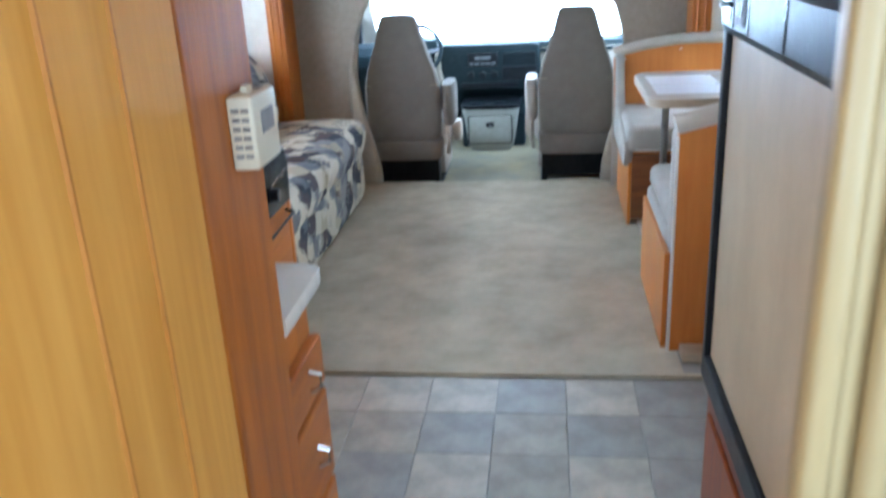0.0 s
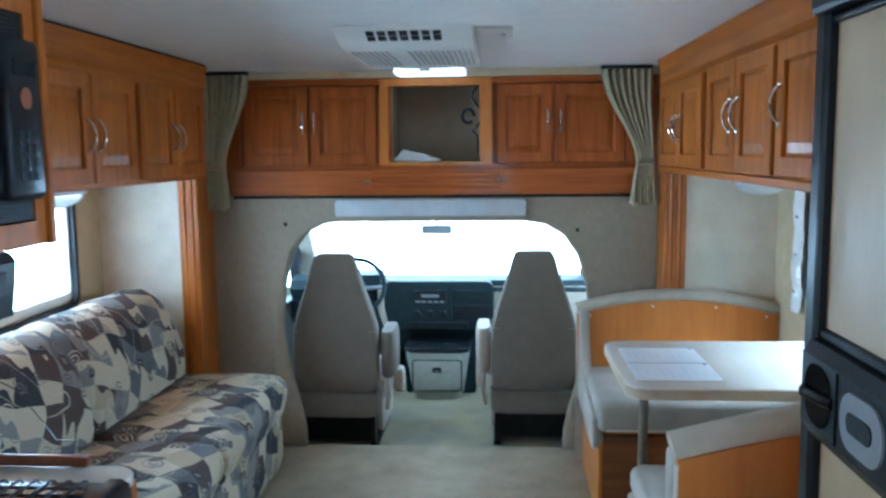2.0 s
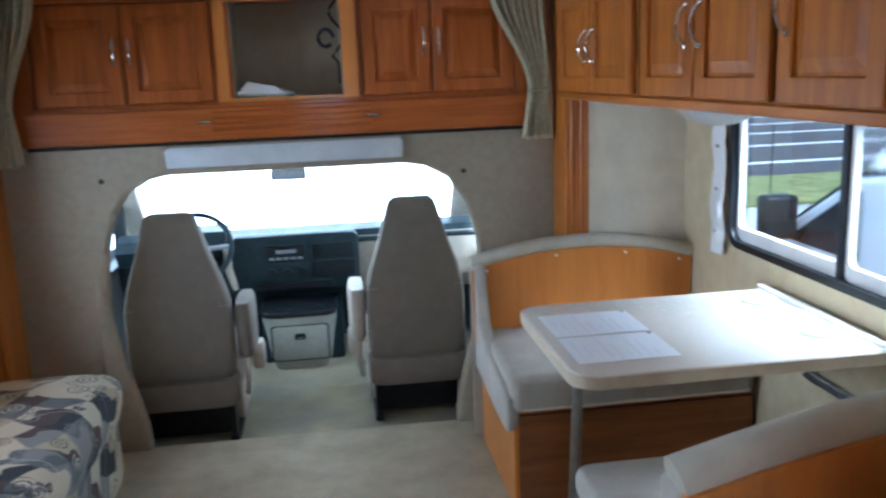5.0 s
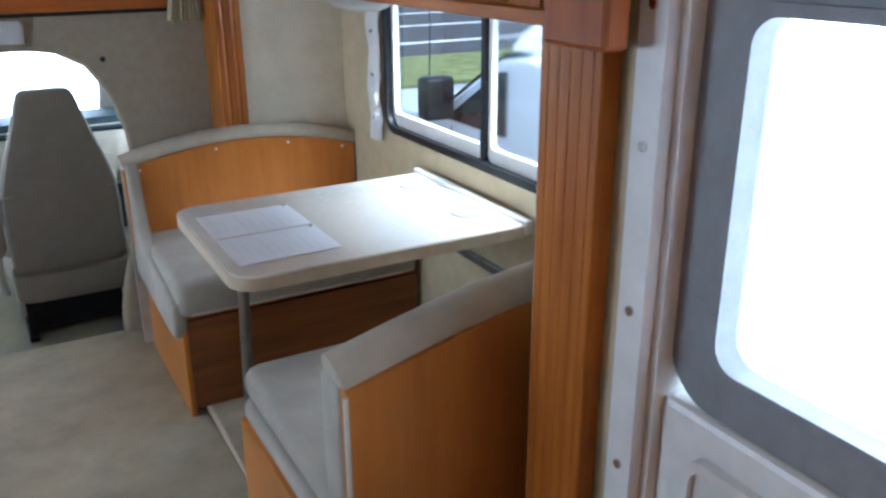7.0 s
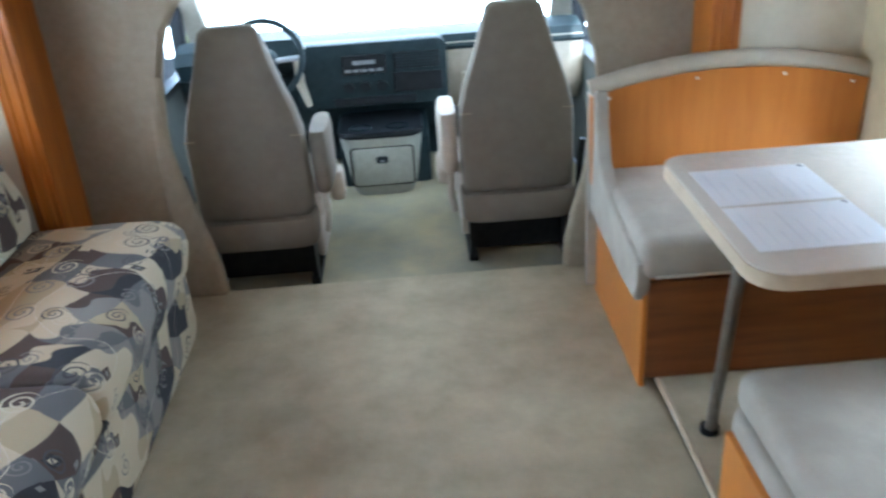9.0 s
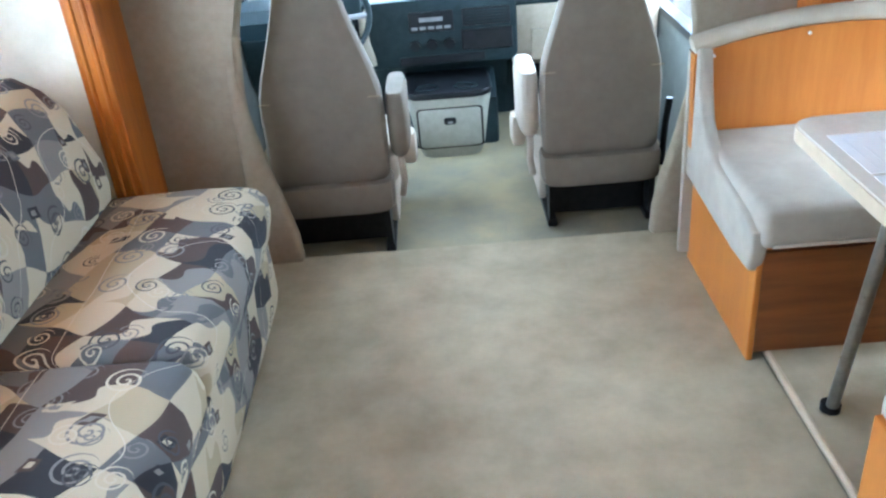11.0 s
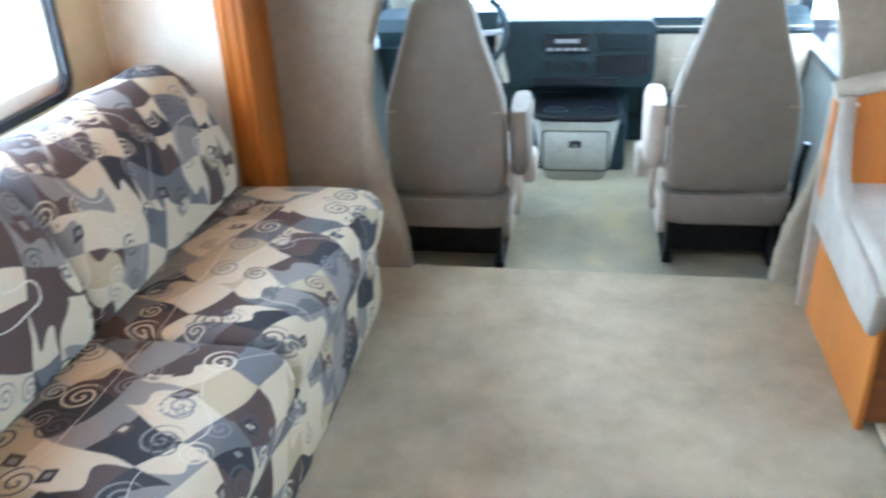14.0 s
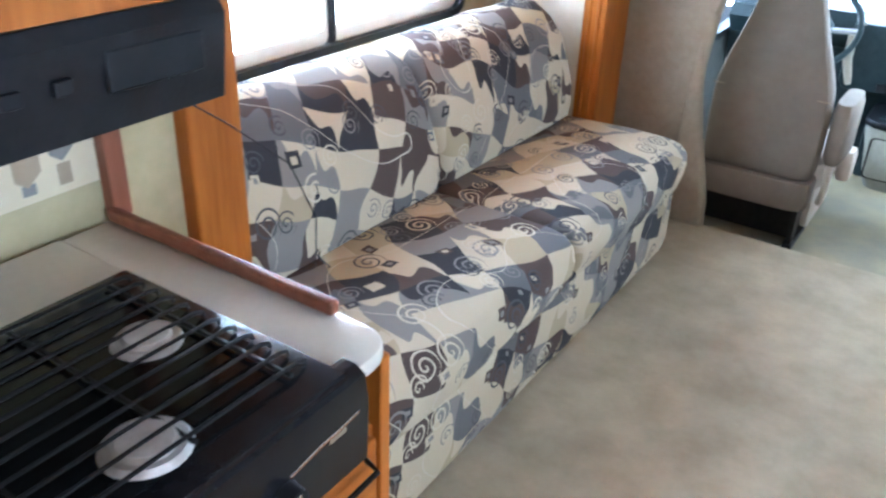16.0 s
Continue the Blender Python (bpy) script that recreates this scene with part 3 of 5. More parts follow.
structure("slide_edge_trim", tube([(0.885, 2.70, 0.026), (0.885, 3.46, 0.026)], 0.010, 8), table_edge, "pale edge strip of the slide platform", "trim")
structure("wall_galley", box(-1.13, -1.06, 0.60, 2.07, -0.006, CEIL), splash, "cream splash wall behind the stove", "wall")
bm = boxes((-1.13, -0.80, -1.72, -1.66, -0.006, CEIL), (0.50, 1.33, -1.72, -1.66, -0.006, CEIL), (-0.80, 0.50, -1.72, -1.66, -0.006, 0.97), (-0.80, 0.50, -1.72, -1.66, 1.47, CEIL))
structure("wall_rear", bm, wall_vinyl, "beige rear wall with bedroom window", "wall")
structure("wall_left_rear", box(-1.13, -1.06, -1.66, 0.60, -0.006, CEIL), wall_vinyl, "beige rear side wall", "wall")
bm = boxes((1.27, 1.33, -1.66, -1.38, -0.5, CEIL), (1.27, 1.33, -0.53, 1.10, -0.5, CEIL), (1.27, 1.33, -1.38, -0.53, -0.5, 0.90), (1.27, 1.33, -1.38, -0.53, 1.50, CEIL), (1.27, 1.33, 1.765, 1.99, -0.5, CEIL), (1.27, 1.33, 1.10, 1.765, 1.60, CEIL), (1.27, 1.33, 1.10, 1.765, -0.5, -0.30))
structure("wall_door_side", bm, wall_vinyl, "cream wall round the entry door", "wall")
structure("entry_wall_strip", box(1.205, 1.27, 1.79, 1.985, -0.006, CEIL), wall_vinyl, "cream wall strip beside the entry door", "wall")


def column(name, x0, x1, y0, y1, flute_x=None, flute_y=None):
    ob = structure(name, box(x0, x1, y0, y1, -0.004, CEIL - 0.002, 0.006, 2), oak_v, "oak corner post of the slide", "post")
    if flute_x is not None:
        for k in range(5):
            y = y0 + (y1 - y0) * (0.14 + 0.18 * k)
            part("flute", tube([(flute_x + 0.004, y, 0.02), (flute_x + 0.004, y, 1.40)], 0.006, 8), oak_v, ob, "", True)
    if flute_y is not None:
        for k in range(2):
            x = x0 + (x1 - x0) * (0.3 + 0.4 * k)
            part("flute", tube([(x, flute_y + 0.003, 0.02), (x, flute_y + 0.003, CEIL - 0.02)], 0.009, 8), oak_v, ob, "", True)


column("post_right_front", 1.20, 1.30, 4.115, 4.305, flute_y=4.115)
column("post_right_rear", 1.165, 1.205, 1.83, 1.985, flute_x=1.165)
column("post_left_front", -1.12, -1.025, 4.075, 4.305, flute_y=4.075)
column("post_left_rear", -1.12, -1.02, 2.07, 2.21)


# ---- windows ----
def window(name, label, x, side, y0, y1, z0, z1, mull):
    """A sliding window in a side wall. side: the way to the outside."""
    w = tagged(new(name), label, "window", kind="structure")
    BASE[w.name] = Vector((0, 0, 0))
    e = 0.006
    part("window_frame", ring_frame(rounded(y0 - 0.02, y1 + 0.02, z0 - 0.02, z1 + 0.02, 0.07), rounded(y0 + e, y1 - e, z0 + e, z1 - e, 0.055), "x", x - side * 0.012, x + side * 0.05), black_plastic, w, "black window frame", True)
    part("mullion", box(x - 0.002 * side, x + side * 0.04, mull - 0.013, mull + 0.013, z0 + 0.008, z1 - 0.008, 0.004), black_plastic, w, "black sliding mullion")
    for a, b in ((y0 + e, mull - 0.012), (mull + 0.012, y1 - e)):
        part("inner_sash", ring_frame(rounded(a, b, z0 + e, z1 - e, 0.03), rounded(a + 0.018, b - 0.018, z0 + e + 0.045, z1 - e - 0.014, 0.02), "x", x + side * 0.012, x + side * 0.034), white_plastic, w, "white inner sash", True)
    for a, b in ((y0 + 0.01, mull), (mull, y1 - 0.01)):
        screen = name == "window_1" and b == mull
        pane = part("pane", box(x + side * 0.024, x + side * 0.028, a, b, z0 + 0.01, z1 - 0.01), screen_glass if screen else pane_glass, w, "hazy screened pane" if screen else "clear glass pane")
        pane.visible_shadow = False
    return w


window("window_1", "black-framed sliding window beside the dinette", 1.72, 1, *RW, 3.04)
window("window_2", "black-framed sliding window above the sofa", -1.52, -1, *LW, 3.08)


# ---- entry door ----
door1 = tagged(new("door_1"), "closed entry door with grey lining and large window", "door", kind="structure")
BASE[door1.name] = Vector((0, 0, 0))
Y0, Y1, ZB, ZT = 1.16, 1.725, -0.28, 1.575
part("door_frame", ring_frame(rounded(Y0 - 0.065, Y1 + 0.062, ZB - 0.02, ZT + 0.065, 0.15, 8), rounded(Y0 - 0.005, Y1 + 0.006, ZB + 0.02, ZT + 0.006, 0.10, 8), "x", 1.19, 1.285), white_plastic, door1, "white moulded door frame with screws", True)
part("inner_lip", ring_frame(rounded(Y0 - 0.006, Y1 + 0.008, ZB + 0.02, ZT + 0.008, 0.10, 8), rounded(Y0 + 0.008, Y1 - 0.010, ZB + 0.03, ZT - 0.010, 0.09, 8), "x", 1.215, 1.285), white_plastic, door1, "white weather strip", True)
wy0, wy1, wz0, wz1 = 1.20, 1.632, 0.945, 1.455
part("upper_lining", ring_frame(rounded(Y0 + 0.006, Y1 - 0.006, 0.865, ZT - 0.006, 0.09, 8), rounded(wy0, wy1, wz0, wz1, 0.045, 8), "x", 1.245, 1.30), grey_door, door1, "grey upper door lining", True)
part("window_trim", ring_frame(rounded(wy0 - 0.014, wy1 + 0.014, wz0 - 0.014, wz1 + 0.014, 0.05, 8), rounded(wy0 + 0.004, wy1 - 0.004, wz0 + 0.004, wz1 - 0.004, 0.04, 8), "x", 1.238, 1.27), grey_door, door1, "", True)
part("pane", box(1.285, 1.289, wy0 - 0.005, wy1 + 0.005, wz0 - 0.005, wz1 + 0.005), frosted_glass, door1, "frosted bright pane").visible_shadow = False
part("lower_panel", box(1.232, 1.30, Y0 + 0.006, Y1 - 0.008, ZB + 0.03, 0.862, 0.012), white_plastic, door1, "white lower door panel")
part("recess_panel", prism(rounded(1.20, 1.63, ZB + 0.2, 0.79, 0.035), "x", 1.222, 1.234, 0.004), white_plastic, door1, "raised white inner panel", True)
part("recess_rim", ring_frame(rounded(1.188, 1.642, ZB + 0.188, 0.802, 0.04), rounded(1.204, 1.626, ZB + 0.204, 0.786, 0.03), "x", 1.212, 1.234), white_plastic, door1, "", True)
for z in (0.45, 0.72, 1.0, 1.26, 1.46):
    part("screw", disc(1.191, 1.758, z, 0.008, 0.005, 12, turn=Matrix.Rotation(radians(-90), 4, "Y")), chrome, door1, "small screw head")
for y in (1.60, 1.45, 1.30):
    part("screw", disc(1.191, y, 1.612, 0.008, 0.005, 12, turn=Matrix.Rotation(radians(-90), 4, "Y")), chrome, door1, "small screw head")
part("step_well", boxes((0.80, 1.27, 1.10, 1.74, -0.32, -0.30)), black_plastic, door1)

# ---- overhead cabinets, right ----
rc = thing("overhead_cabinet", "oak overhead cabinet above the dinette with raised-panel doors", "cabinet", (1.45, 3.0, 1.42))
part("body", box(1.165, 1.715, 2.035, 4.02, 1.425, CEIL - 0.002, 0.004), oak_y, rc)
part("front_body", box(1.165, 1.20, 1.99, 2.035, 1.425, CEIL - 0.002), oak_v, rc)
part("crown_rail", prism([(1.165, 1.80), (1.148, 1.815), (1.15, 1.86), (1.135, CEIL - 0.003), (1.165, CEIL - 0.003)], "y", 1.91, 4.02), oak_y, rc, "moulded top rail")
part("bottom_rail", box(1.150, 1.165, 1.91, 4.02, 1.415, 1.44, 0.004), oak_y, rc, "pale bottom rail")
panel_door(rc, oak_v, 3.62, 4.00, 1.445, 1.79, 1.163, -1, 3.655, 1.60)
panel_door(rc, oak_v, 3.225, 3.61, 1.445, 1.79, 1.163, -1, 3.575, 1.60)
panel_door(rc, oak_v, 2.80, 3.15, 1.445, 1.79, 1.163, -1, 2.835, 1.62)
panel_door(rc, oak_v, 2.44, 2.79, 1.445, 1.79, 1.163, -1, 2.755, 1.62)
panel_door(rc, oak_v, 2.07, 2.405, 1.445, 1.79, 1.163, -1, 2.37, 1.63)
# dark strips between the doors, painted as the shade of the gaps
for y in (2.42, 3.19):
    part("gap", box(1.1615, 1.163, y - 0.012, y + 0.012, 1.445, 1.79), gap_shade, rc)
for z in (1.49, 1.74):
    part("hinge", disc(1.156, 2.055, z - 0.02, 0.006, 0.04, 10), chrome, rc, "small nickel hinge")

hdr = thing("door_header_cabinet", "oak header above the entry door with carved bracket", "cabinet", (1.2, 1.5, 1.62))
part("body", box(1.105, 1.27, 0.95, 1.80, 1.66, CEIL - 0.002, 0.006), oak_y, hdr)
part("lower_rail", box(1.085, 1.106, 0.95, 1.80, 1.655, 1.70, 0.008), oak_y, hdr)
part("upper_rail", box(1.088, 1.106, 0.95, 1.80, 1.76, 1.80, 0.006), oak_y, hdr)
part("bracket", box(1.12, 1.166, 1.775, 1.92, 1.395, CEIL - 0.002, 0.008), cherry_v, hdr, "short dark side bracket")


def puck_lamp(x, y, z):
    p = thing("cabinet_lamp", "oval white plastic lamp under the overhead cabinet", "lamp", (x, y, z), "lamps under the overhead cabinets")
    pts = [(x + 0.085 * math.cos(2 * math.pi * k / 24), y + 0.17 * math.sin(2 * math.pi * k / 24)) for k in range(24)]
    part("base", prism(pts, "z", z - 0.012, z, 0.003), white_plastic, p, "", True)
    bm = bmesh.new()
    bmesh.ops.create_uvsphere(bm, u_segments=20, v_segments=10, radius=1, matrix=Matrix.LocRotScale((x, y, z - 0.012), None, (0.078, 0.16, 0.046)))
    part("lens", bm, clear_acrylic, p, "clear ribbed lens", True)


puck_lamp(1.265, 2.92, 1.4245)
puck_lamp(-1.00, 2.72, 1.4045)

# ---- overhead cabinets, left ----
lc = thing("overhead_cabinet", "oak overhead cabinet above the sofa with raised-panel doors", "cabinet", (-1.2, 3.0, 1.40))
part("body", box(-1.515, -0.915, 2.085, 3.90, 1.405, CEIL - 0.002, 0.004), oak_y, lc)
part("crown_rail", prism([(-0.915, 1.80), (-0.898, 1.815), (-0.90, 1.86), (-0.885, CEIL - 0.012), (-0.915, CEIL - 0.012)], "y", 2.02, 3.90), oak_y, lc, "moulded top rail")
# solid dark strip for the shadow under the ceiling
part("shadow_gap", box(-0.915, -0.893, 2.02, 3.90, CEIL - 0.012, CEIL - 0.002), gap_shade, lc)
for a0, a1, h in ((3.53, 3.86, 3.56), (3.19, 3.52, 3.49), (2.82, 3.15, 2.85), (2.48, 2.81, 2.78)):
    panel_door(lc, oak_v, a0, a1, 1.425, 1.78, -0.913, 1, h, 1.58)
panel_door(lc, oak_v, 2.10, 2.44, 1.425, 1.78, -0.913, 1, 2.41, 1.58)

# ---- cabinets over the cab ----
oc = thing("cab_cabinet", "dark cherry cabinet over the cab with open centre bay", "cabinet", (0.1, 4.6, 1.29))
for row in ((-1.02, -0.88, 4.315, 4.60, 1.30, 1.875), (-0.175, -0.11, 4.315, 4.60, 1.445, 1.875), (0.335, 0.40, 4.315, 4.60, 1.445, 1.875), (1.05, 1.195, 4.315, 4.60, 1.30, 1.875)):
    part("upright", box(*row), cherry_v, oc)
for row in ((-0.88, -0.175, 4.335, 4.60, 1.445, 1.875), (0.40, 1.05, 4.335, 4.60, 1.445, 1.875)):
    part("carcass", box(*row), cherry_v, oc)
part("bay_top", box(-0.11, 0.335, 4.315, 4.60, 1.85, 1.875), cherry_x, oc)
part("plinth", box(-0.88, 1.05, 4.315, 4.60, 1.30, 1.445), cherry_x, oc)
part("bay_back", box(-0.11, 0.335, 4.59, 4.60, 1.46, 1.85), cavity, oc, "tan lining board")
part("bay_floor", box(-0.11, 0.335, 4.335, 4.60, 1.446, 1.46), cavity, oc, "tan lining board")
part("bay_side", box(-0.11, -0.104, 4.335, 4.59, 1.46, 1.85), cavity, oc, "tan lining board")
part("bay_side", box(0.329, 0.335, 4.335, 4.59, 1.46, 1.85), cavity, oc, "tan lining board")
part("top_rail", box(-0.90, 1.08, 4.300, 4.334, 1.845, 1.876, 0.004), cherry_x, oc)
part("bay_frame", ring_frame([(-0.165, 1.45), (0.39, 1.45), (0.39, 1.872), (-0.165, 1.872)], [(-0.122, 1.462), (0.330, 1.462), (0.330, 1.836), (-0.122, 1.836)], "y", 4.298, 4.316), maple, oc, "paler frame of the open bay")
part("bottom_rail", box(-0.92, 1.10, 4.298, 4.316, 1.30, 1.43, 0.004), cherry_x, oc)
for k in range(4):
    part("flute", tube([(-0.20, 4.298, 1.335 + 0.024 * k), (0.43, 4.298, 1.335 + 0.024 * k)], 0.008, 8), cherry_x, oc, "", True)
# dark strip painting the shade below the plinth
part("under_gap", box(-0.92, 1.12, 4.300, 4.315, 1.286, 1.299), gap_shade, oc, "dark strip painted as shade under the cabinet")
panel_door(oc, cherry_v, -0.86, -0.53, 1.455, 1.84, 4.333, 0, -0.555, 1.66)
panel_door(oc, cherry_v, -0.52, -0.185, 1.455, 1.84, 4.333, 0, -0.495, 1.66)
panel_door(oc, cherry_v, 0.41, 0.69, 1.455, 1.84, 4.333, 0, 0.665, 1.66)
panel_door(oc, cherry_v, 0.70, 1.04, 1.455, 1.84, 4.333, 0, 0.725, 1.66)
for x in (-0.23, 0.44):
    bm = tube([(x - 0.03, 4.296, 1.372), (x - 0.02, 4.280, 1.372), (x + 0.02, 4.280, 1.372), (x + 0.03, 4.296, 1.372)], 0.006, 8)
    part("drawer_pull", bm, chrome, oc, "small nickel drawer pull", True)
structure("ceiling_trim", box(-1.12, 1.30, 4.296, 4.45, 1.878, CEIL - 0.001, 0.004), wall_vinyl, "tan trim strip above cab cabinet", "trim")

rope = thing("folded_cloth", "folded white cloth lying in the open bay", "cloth", (0.0, 4.40, 1.46))
bm = bmesh.new()
for k in range(4):
    o = 0.012 * k
    tube([(-0.10 + o, 4.37 + o, 1.478 + 0.013 * k), (0.0, 4.36 + o, 1.472 + 0.010 * k), (0.09 - o, 4.38, 1.468 + 0.008 * k), (0.12 - 2 * o, 4.44, 1.468 + 0.008 * k)], 0.011, 7, bm)
part("fold", bm, paper, rope, "", True)
cable = thing("power_cable", "black cable hanging inside the open bay", "cable", (0.30, 4.45, 1.5))
pts = [(0.318 - 0.03 * math.sin(i * 0.9) * (i < 9), 4.42 + 0.012 * math.cos(i), 1.84 - 0.028 * i) for i in range(13)]
part("cord", tube(pts, 0.006, 7), black_plastic, cable, "", True)
part("plug", tube([(0.27 + 0.03 * math.cos(a / 2), 4.41, 1.69 + 0.035 * math.sin(a / 2)) for a in range(12)], 0.008, 7), black_plastic, cable, "black plug loop", True)


def curtain(label, x_in, x_out, z_top, z_bot, waist_in, waist_out, foot_in, foot_out, y):
    c = thing("curtain", label, "curtain", ((x_in + x_out) / 2, y, z_top), "tied cab curtains")
    bm = bmesh.new()
    cols, rows = 64, 30
    grid = []
    for j in range(rows + 1):
        t = j / rows
        s = t * t * (3 - 2 * t)
        if t < 0.70:
            k = t / 0.70
            k = k * k * (3 - 2 * k)
            a, b = x_in + (waist_in - x_in) * k, x_out + (waist_out - x_out) * k
        else:
            k = (t - 0.70) / 0.30
            a, b = waist_in + (foot_in - waist_in) * k, waist_out + (foot_out - waist_out) * k
        row = []
        for i in range(cols + 1):
            u = i / cols
            fold = math.sin(u * 2 * math.pi * 7 + 1.2 * math.sin(3 * t)) * 0.016 + 0.006 * math.sin(u * 41)
            row.append(bm.verts.new((a + (b - a) * u, y + fold + 0.01 * noise.noise(Vector((u * 6, t * 4, x_in))), z_top + (z_bot - z_top) * t + 0.006 * math.sin(u * 23) * t)))
        grid.append(row)
    for j in range(rows):
        for i in range(cols):
            bm.faces.new((grid[j][i], grid[j][i + 1], grid[j + 1][i + 1], grid[j + 1][i]))
    ob = part("cloth", bm, curtain_cloth, c, "", True)
    mod = ob.modifiers.new("thick", "SOLIDIFY")
    mod.thickness = 0.004
    part("tie_back", tube([(waist_in - 0.005 * (1 if x_in < x_out else -1), y - 0.022, z_top + (z_bot - z_top) * 0.70), (waist_out, y - 0.025, z_top + (z_bot - z_top) * 0.69)], 0.007, 8), curtain_cloth, c, "cloth tie band", True)
    part("rail", box(min(x_in, x_out), max(x_in, x_out), y - 0.018, y + 0.012, z_top, z_top + 0.016), black_plastic, c, "dark curtain rail")


curtain("olive-grey curtain tied back beside the sofa cabinet", -0.80, -1.03, 1.896, 1.235, -0.935, -1.03, -0.915, -1.07, 4.235)
curtain("olive-grey curtain tied back beside the dinette cabinet", 0.91, 1.15, 1.896, 1.25, 1.085, 1.165, 1.05, 1.18, 4.235)

for x, z in ((-0.66, 1.155), (0.813, 1.12)):
    k = thing("wall_snap", "small dark snap button on the cab wall", "snap button", (x, 4.305, z), "snap buttons")
    part("button", disc(x, 4.311, z, 0.011, 0.008, 14, r2=0.008, turn=Matrix.Rotation(radians(90), 4, "X")), black_plastic, k)

# ---- ceiling fixtures ----
ac = thing("air_conditioner", "white ceiling air conditioner with black louvre slots", "air conditioner", (0.12, 3.3, 1.86))
part("housing", prism([(2.94, CEIL - 0.001), (3.06, 1.872), (3.14, 1.862), (3.72, 1.862), (3.80, 1.885), (3.82, CEIL - 0.001)], "x", -0.105, 0.345, 0.008), white_plastic, ac, "", True)
for i in range(7):
    x = 0.012 + 0.036 * i
    for zc, yy in ((1.897, 2.990), (1.885, 3.024)):
        m = Matrix.Translation((x, yy, zc)) @ Matrix.Rotation(radians(-20), 4, "X")
        bm = bmesh.new()
        bmesh.ops.create_cube(bm, size=1, matrix=m @ Matrix.Diagonal((0.026, 0.026, 0.007, 1)))
        part("louvre_slot", bm, black_plastic, ac, "black louvre opening")
for i in range(22):
    x = -0.085 + 0.0195 * i
    if 0.05 < x < 0.11:
        continue
    part("grille_bar", box(x, x + 0.008, 3.20, 3.66, 1.8585, 1.8625), pale_grille, ac)
part("control_knob", disc(0.12, 3.745, 1.845, 0.022, 0.03, 16), white_plastic, ac, "round control knob")
part("control_bar", box(0.02, 0.22, 3.70, 3.78, 1.858, 1.87, 0.004), white_plastic, ac)
cp = thing("ceiling_control_box", "small white control plate on the ceiling", "control box", (0.42, 3.1, 1.90))
part("plate", box(0.352, 0.47, 3.00, 3.22, 1.900, CEIL - 0.001, 0.005), white_plastic, cp)
part("button", disc(0.44, 3.09, 1.896, 0.008, 0.005, 12), grey_door, cp)

for ob in (ac, cp):
    ob.location.y -= 0.12
cl = thing("ceiling_lamp", "lit white rectangular lamp on the ceiling over the cab cabinet", "lamp", (0.1, 4.1, 1.89))
part("base", box(-0.07, 0.275, 4.05, 4.27, 1.898, CEIL - 0.001, 0.004), white_plastic, cl)
part("diffuser", box(-0.062, 0.267, 4.058, 4.262, 1.876, 1.898, 0.008), lit_diffuser, cl, "glowing white diffuser")

dm = thing("dome_lamp", "round clear dome lamp with chrome rim on the ceiling", "lamp", (0.155, 1.66, 1.88))
bm = tube([(0.155 + 0.15 * math.cos(2 * math.pi * k / 32), 1.66 + 0.15 * math.sin(2 * math.pi * k / 32), 1.903) for k in range(32)], 0.010, 8, closed=True)
part("rim", bm, chrome, dm, "chrome rim", True)
bm = bmesh.new()
bmesh.ops.create_uvsphere(bm, u_segments=28, v_segments=12, radius=1, matrix=Matrix.LocRotScale((0.155, 1.66, 1.905), None, (0.142, 0.142, 0.034)))
part("bowl", bm, clear_acrylic, dm, "clear glass bowl", True)
for a in (90, 210, 330):
    dx, dy = math.cos(radians(a)), math.sin(radians(a))
    part("arm", tube([(0.155, 1.66, 1.868), (0.155 + 0.08 * dx, 1.66 + 0.08 * dy, 1.872), (0.155 + 0.15 * dx, 1.66 + 0.15 * dy, 1.898)], 0.012, 8), white_plastic, dm, "white bracket arm", True)

# ---- dinette ----
FX, WX = 0.825, 1.70


def dinette_bench(name_label, y_front, y_back, y_in, faces):
    """A bench: plywood box, two-tone cushion, arched upholstered backrest. faces: +1 looks towards +y, -1 towards -y."""
    f = faces
    d = thing("dinette_bench", name_label, "bench", (1.25, (y_front + y_back) / 2, 0), "dinette benches")
    part("box_side", box(FX, FX + 0.018, y_front, y_back, 0.001, 0.36, 0.003), maple, d, "honey plywood side")
    # front board: brown wood with some under-table shade in its colour
    part("box_front", box(FX + 0.018, WX, y_front, y_front - 0.018 * f, 0.033, 0.36), shaded_brown_board, d, "brown wood front board, darkened for the shade under the table")
    return d


fb = dinette_bench("dinette bench with grey-tan cushion and arched backrest by the cab wall", 3.465, 4.09, 4.03, -1)
part("seat_board", box(FX + 0.018, WX, 3.483, 4.03, 0.36, 0.377), maple, fb)
part("cushion", prism(rounded(FX - 0.010, WX, 3.440, 4.03, 0.035, 5), "z", 0.378, 0.508, 0.028, seg=4), suede, fb, "soft grey-tan seat cushion", True)
part("piping", tube([(FX + 0.03, 3.446, 0.389), (WX - 0.02, 3.446, 0.389)], 0.006, 6), laminate, fb, "pale piping", True)
# side bolster that sweeps from the backrest down to the seat front
side = [(4.10, 0.33), (4.10, 0.772), (4.02, 0.772), (3.99, 0.66), (3.955, 0.57), (3.90, 0.52), (3.80, 0.485), (3.52, 0.455), (3.455, 0.43), (3.45, 0.37), (3.47, 0.305), (3.60, 0.30), (3.85, 0.315)]
part("side_bolster", prism(side, "x", 0.798, FX + 0.02, 0.014, seg=3), suede, fb, "padded light-edged side bolster", True)


def arch_z(x, z0, z1, x0, x1):
    t = (x - x0) / (x1 - x0)
    return z0 + (z1 - z0) * (1 - (2 * t - 1.0) ** 2)


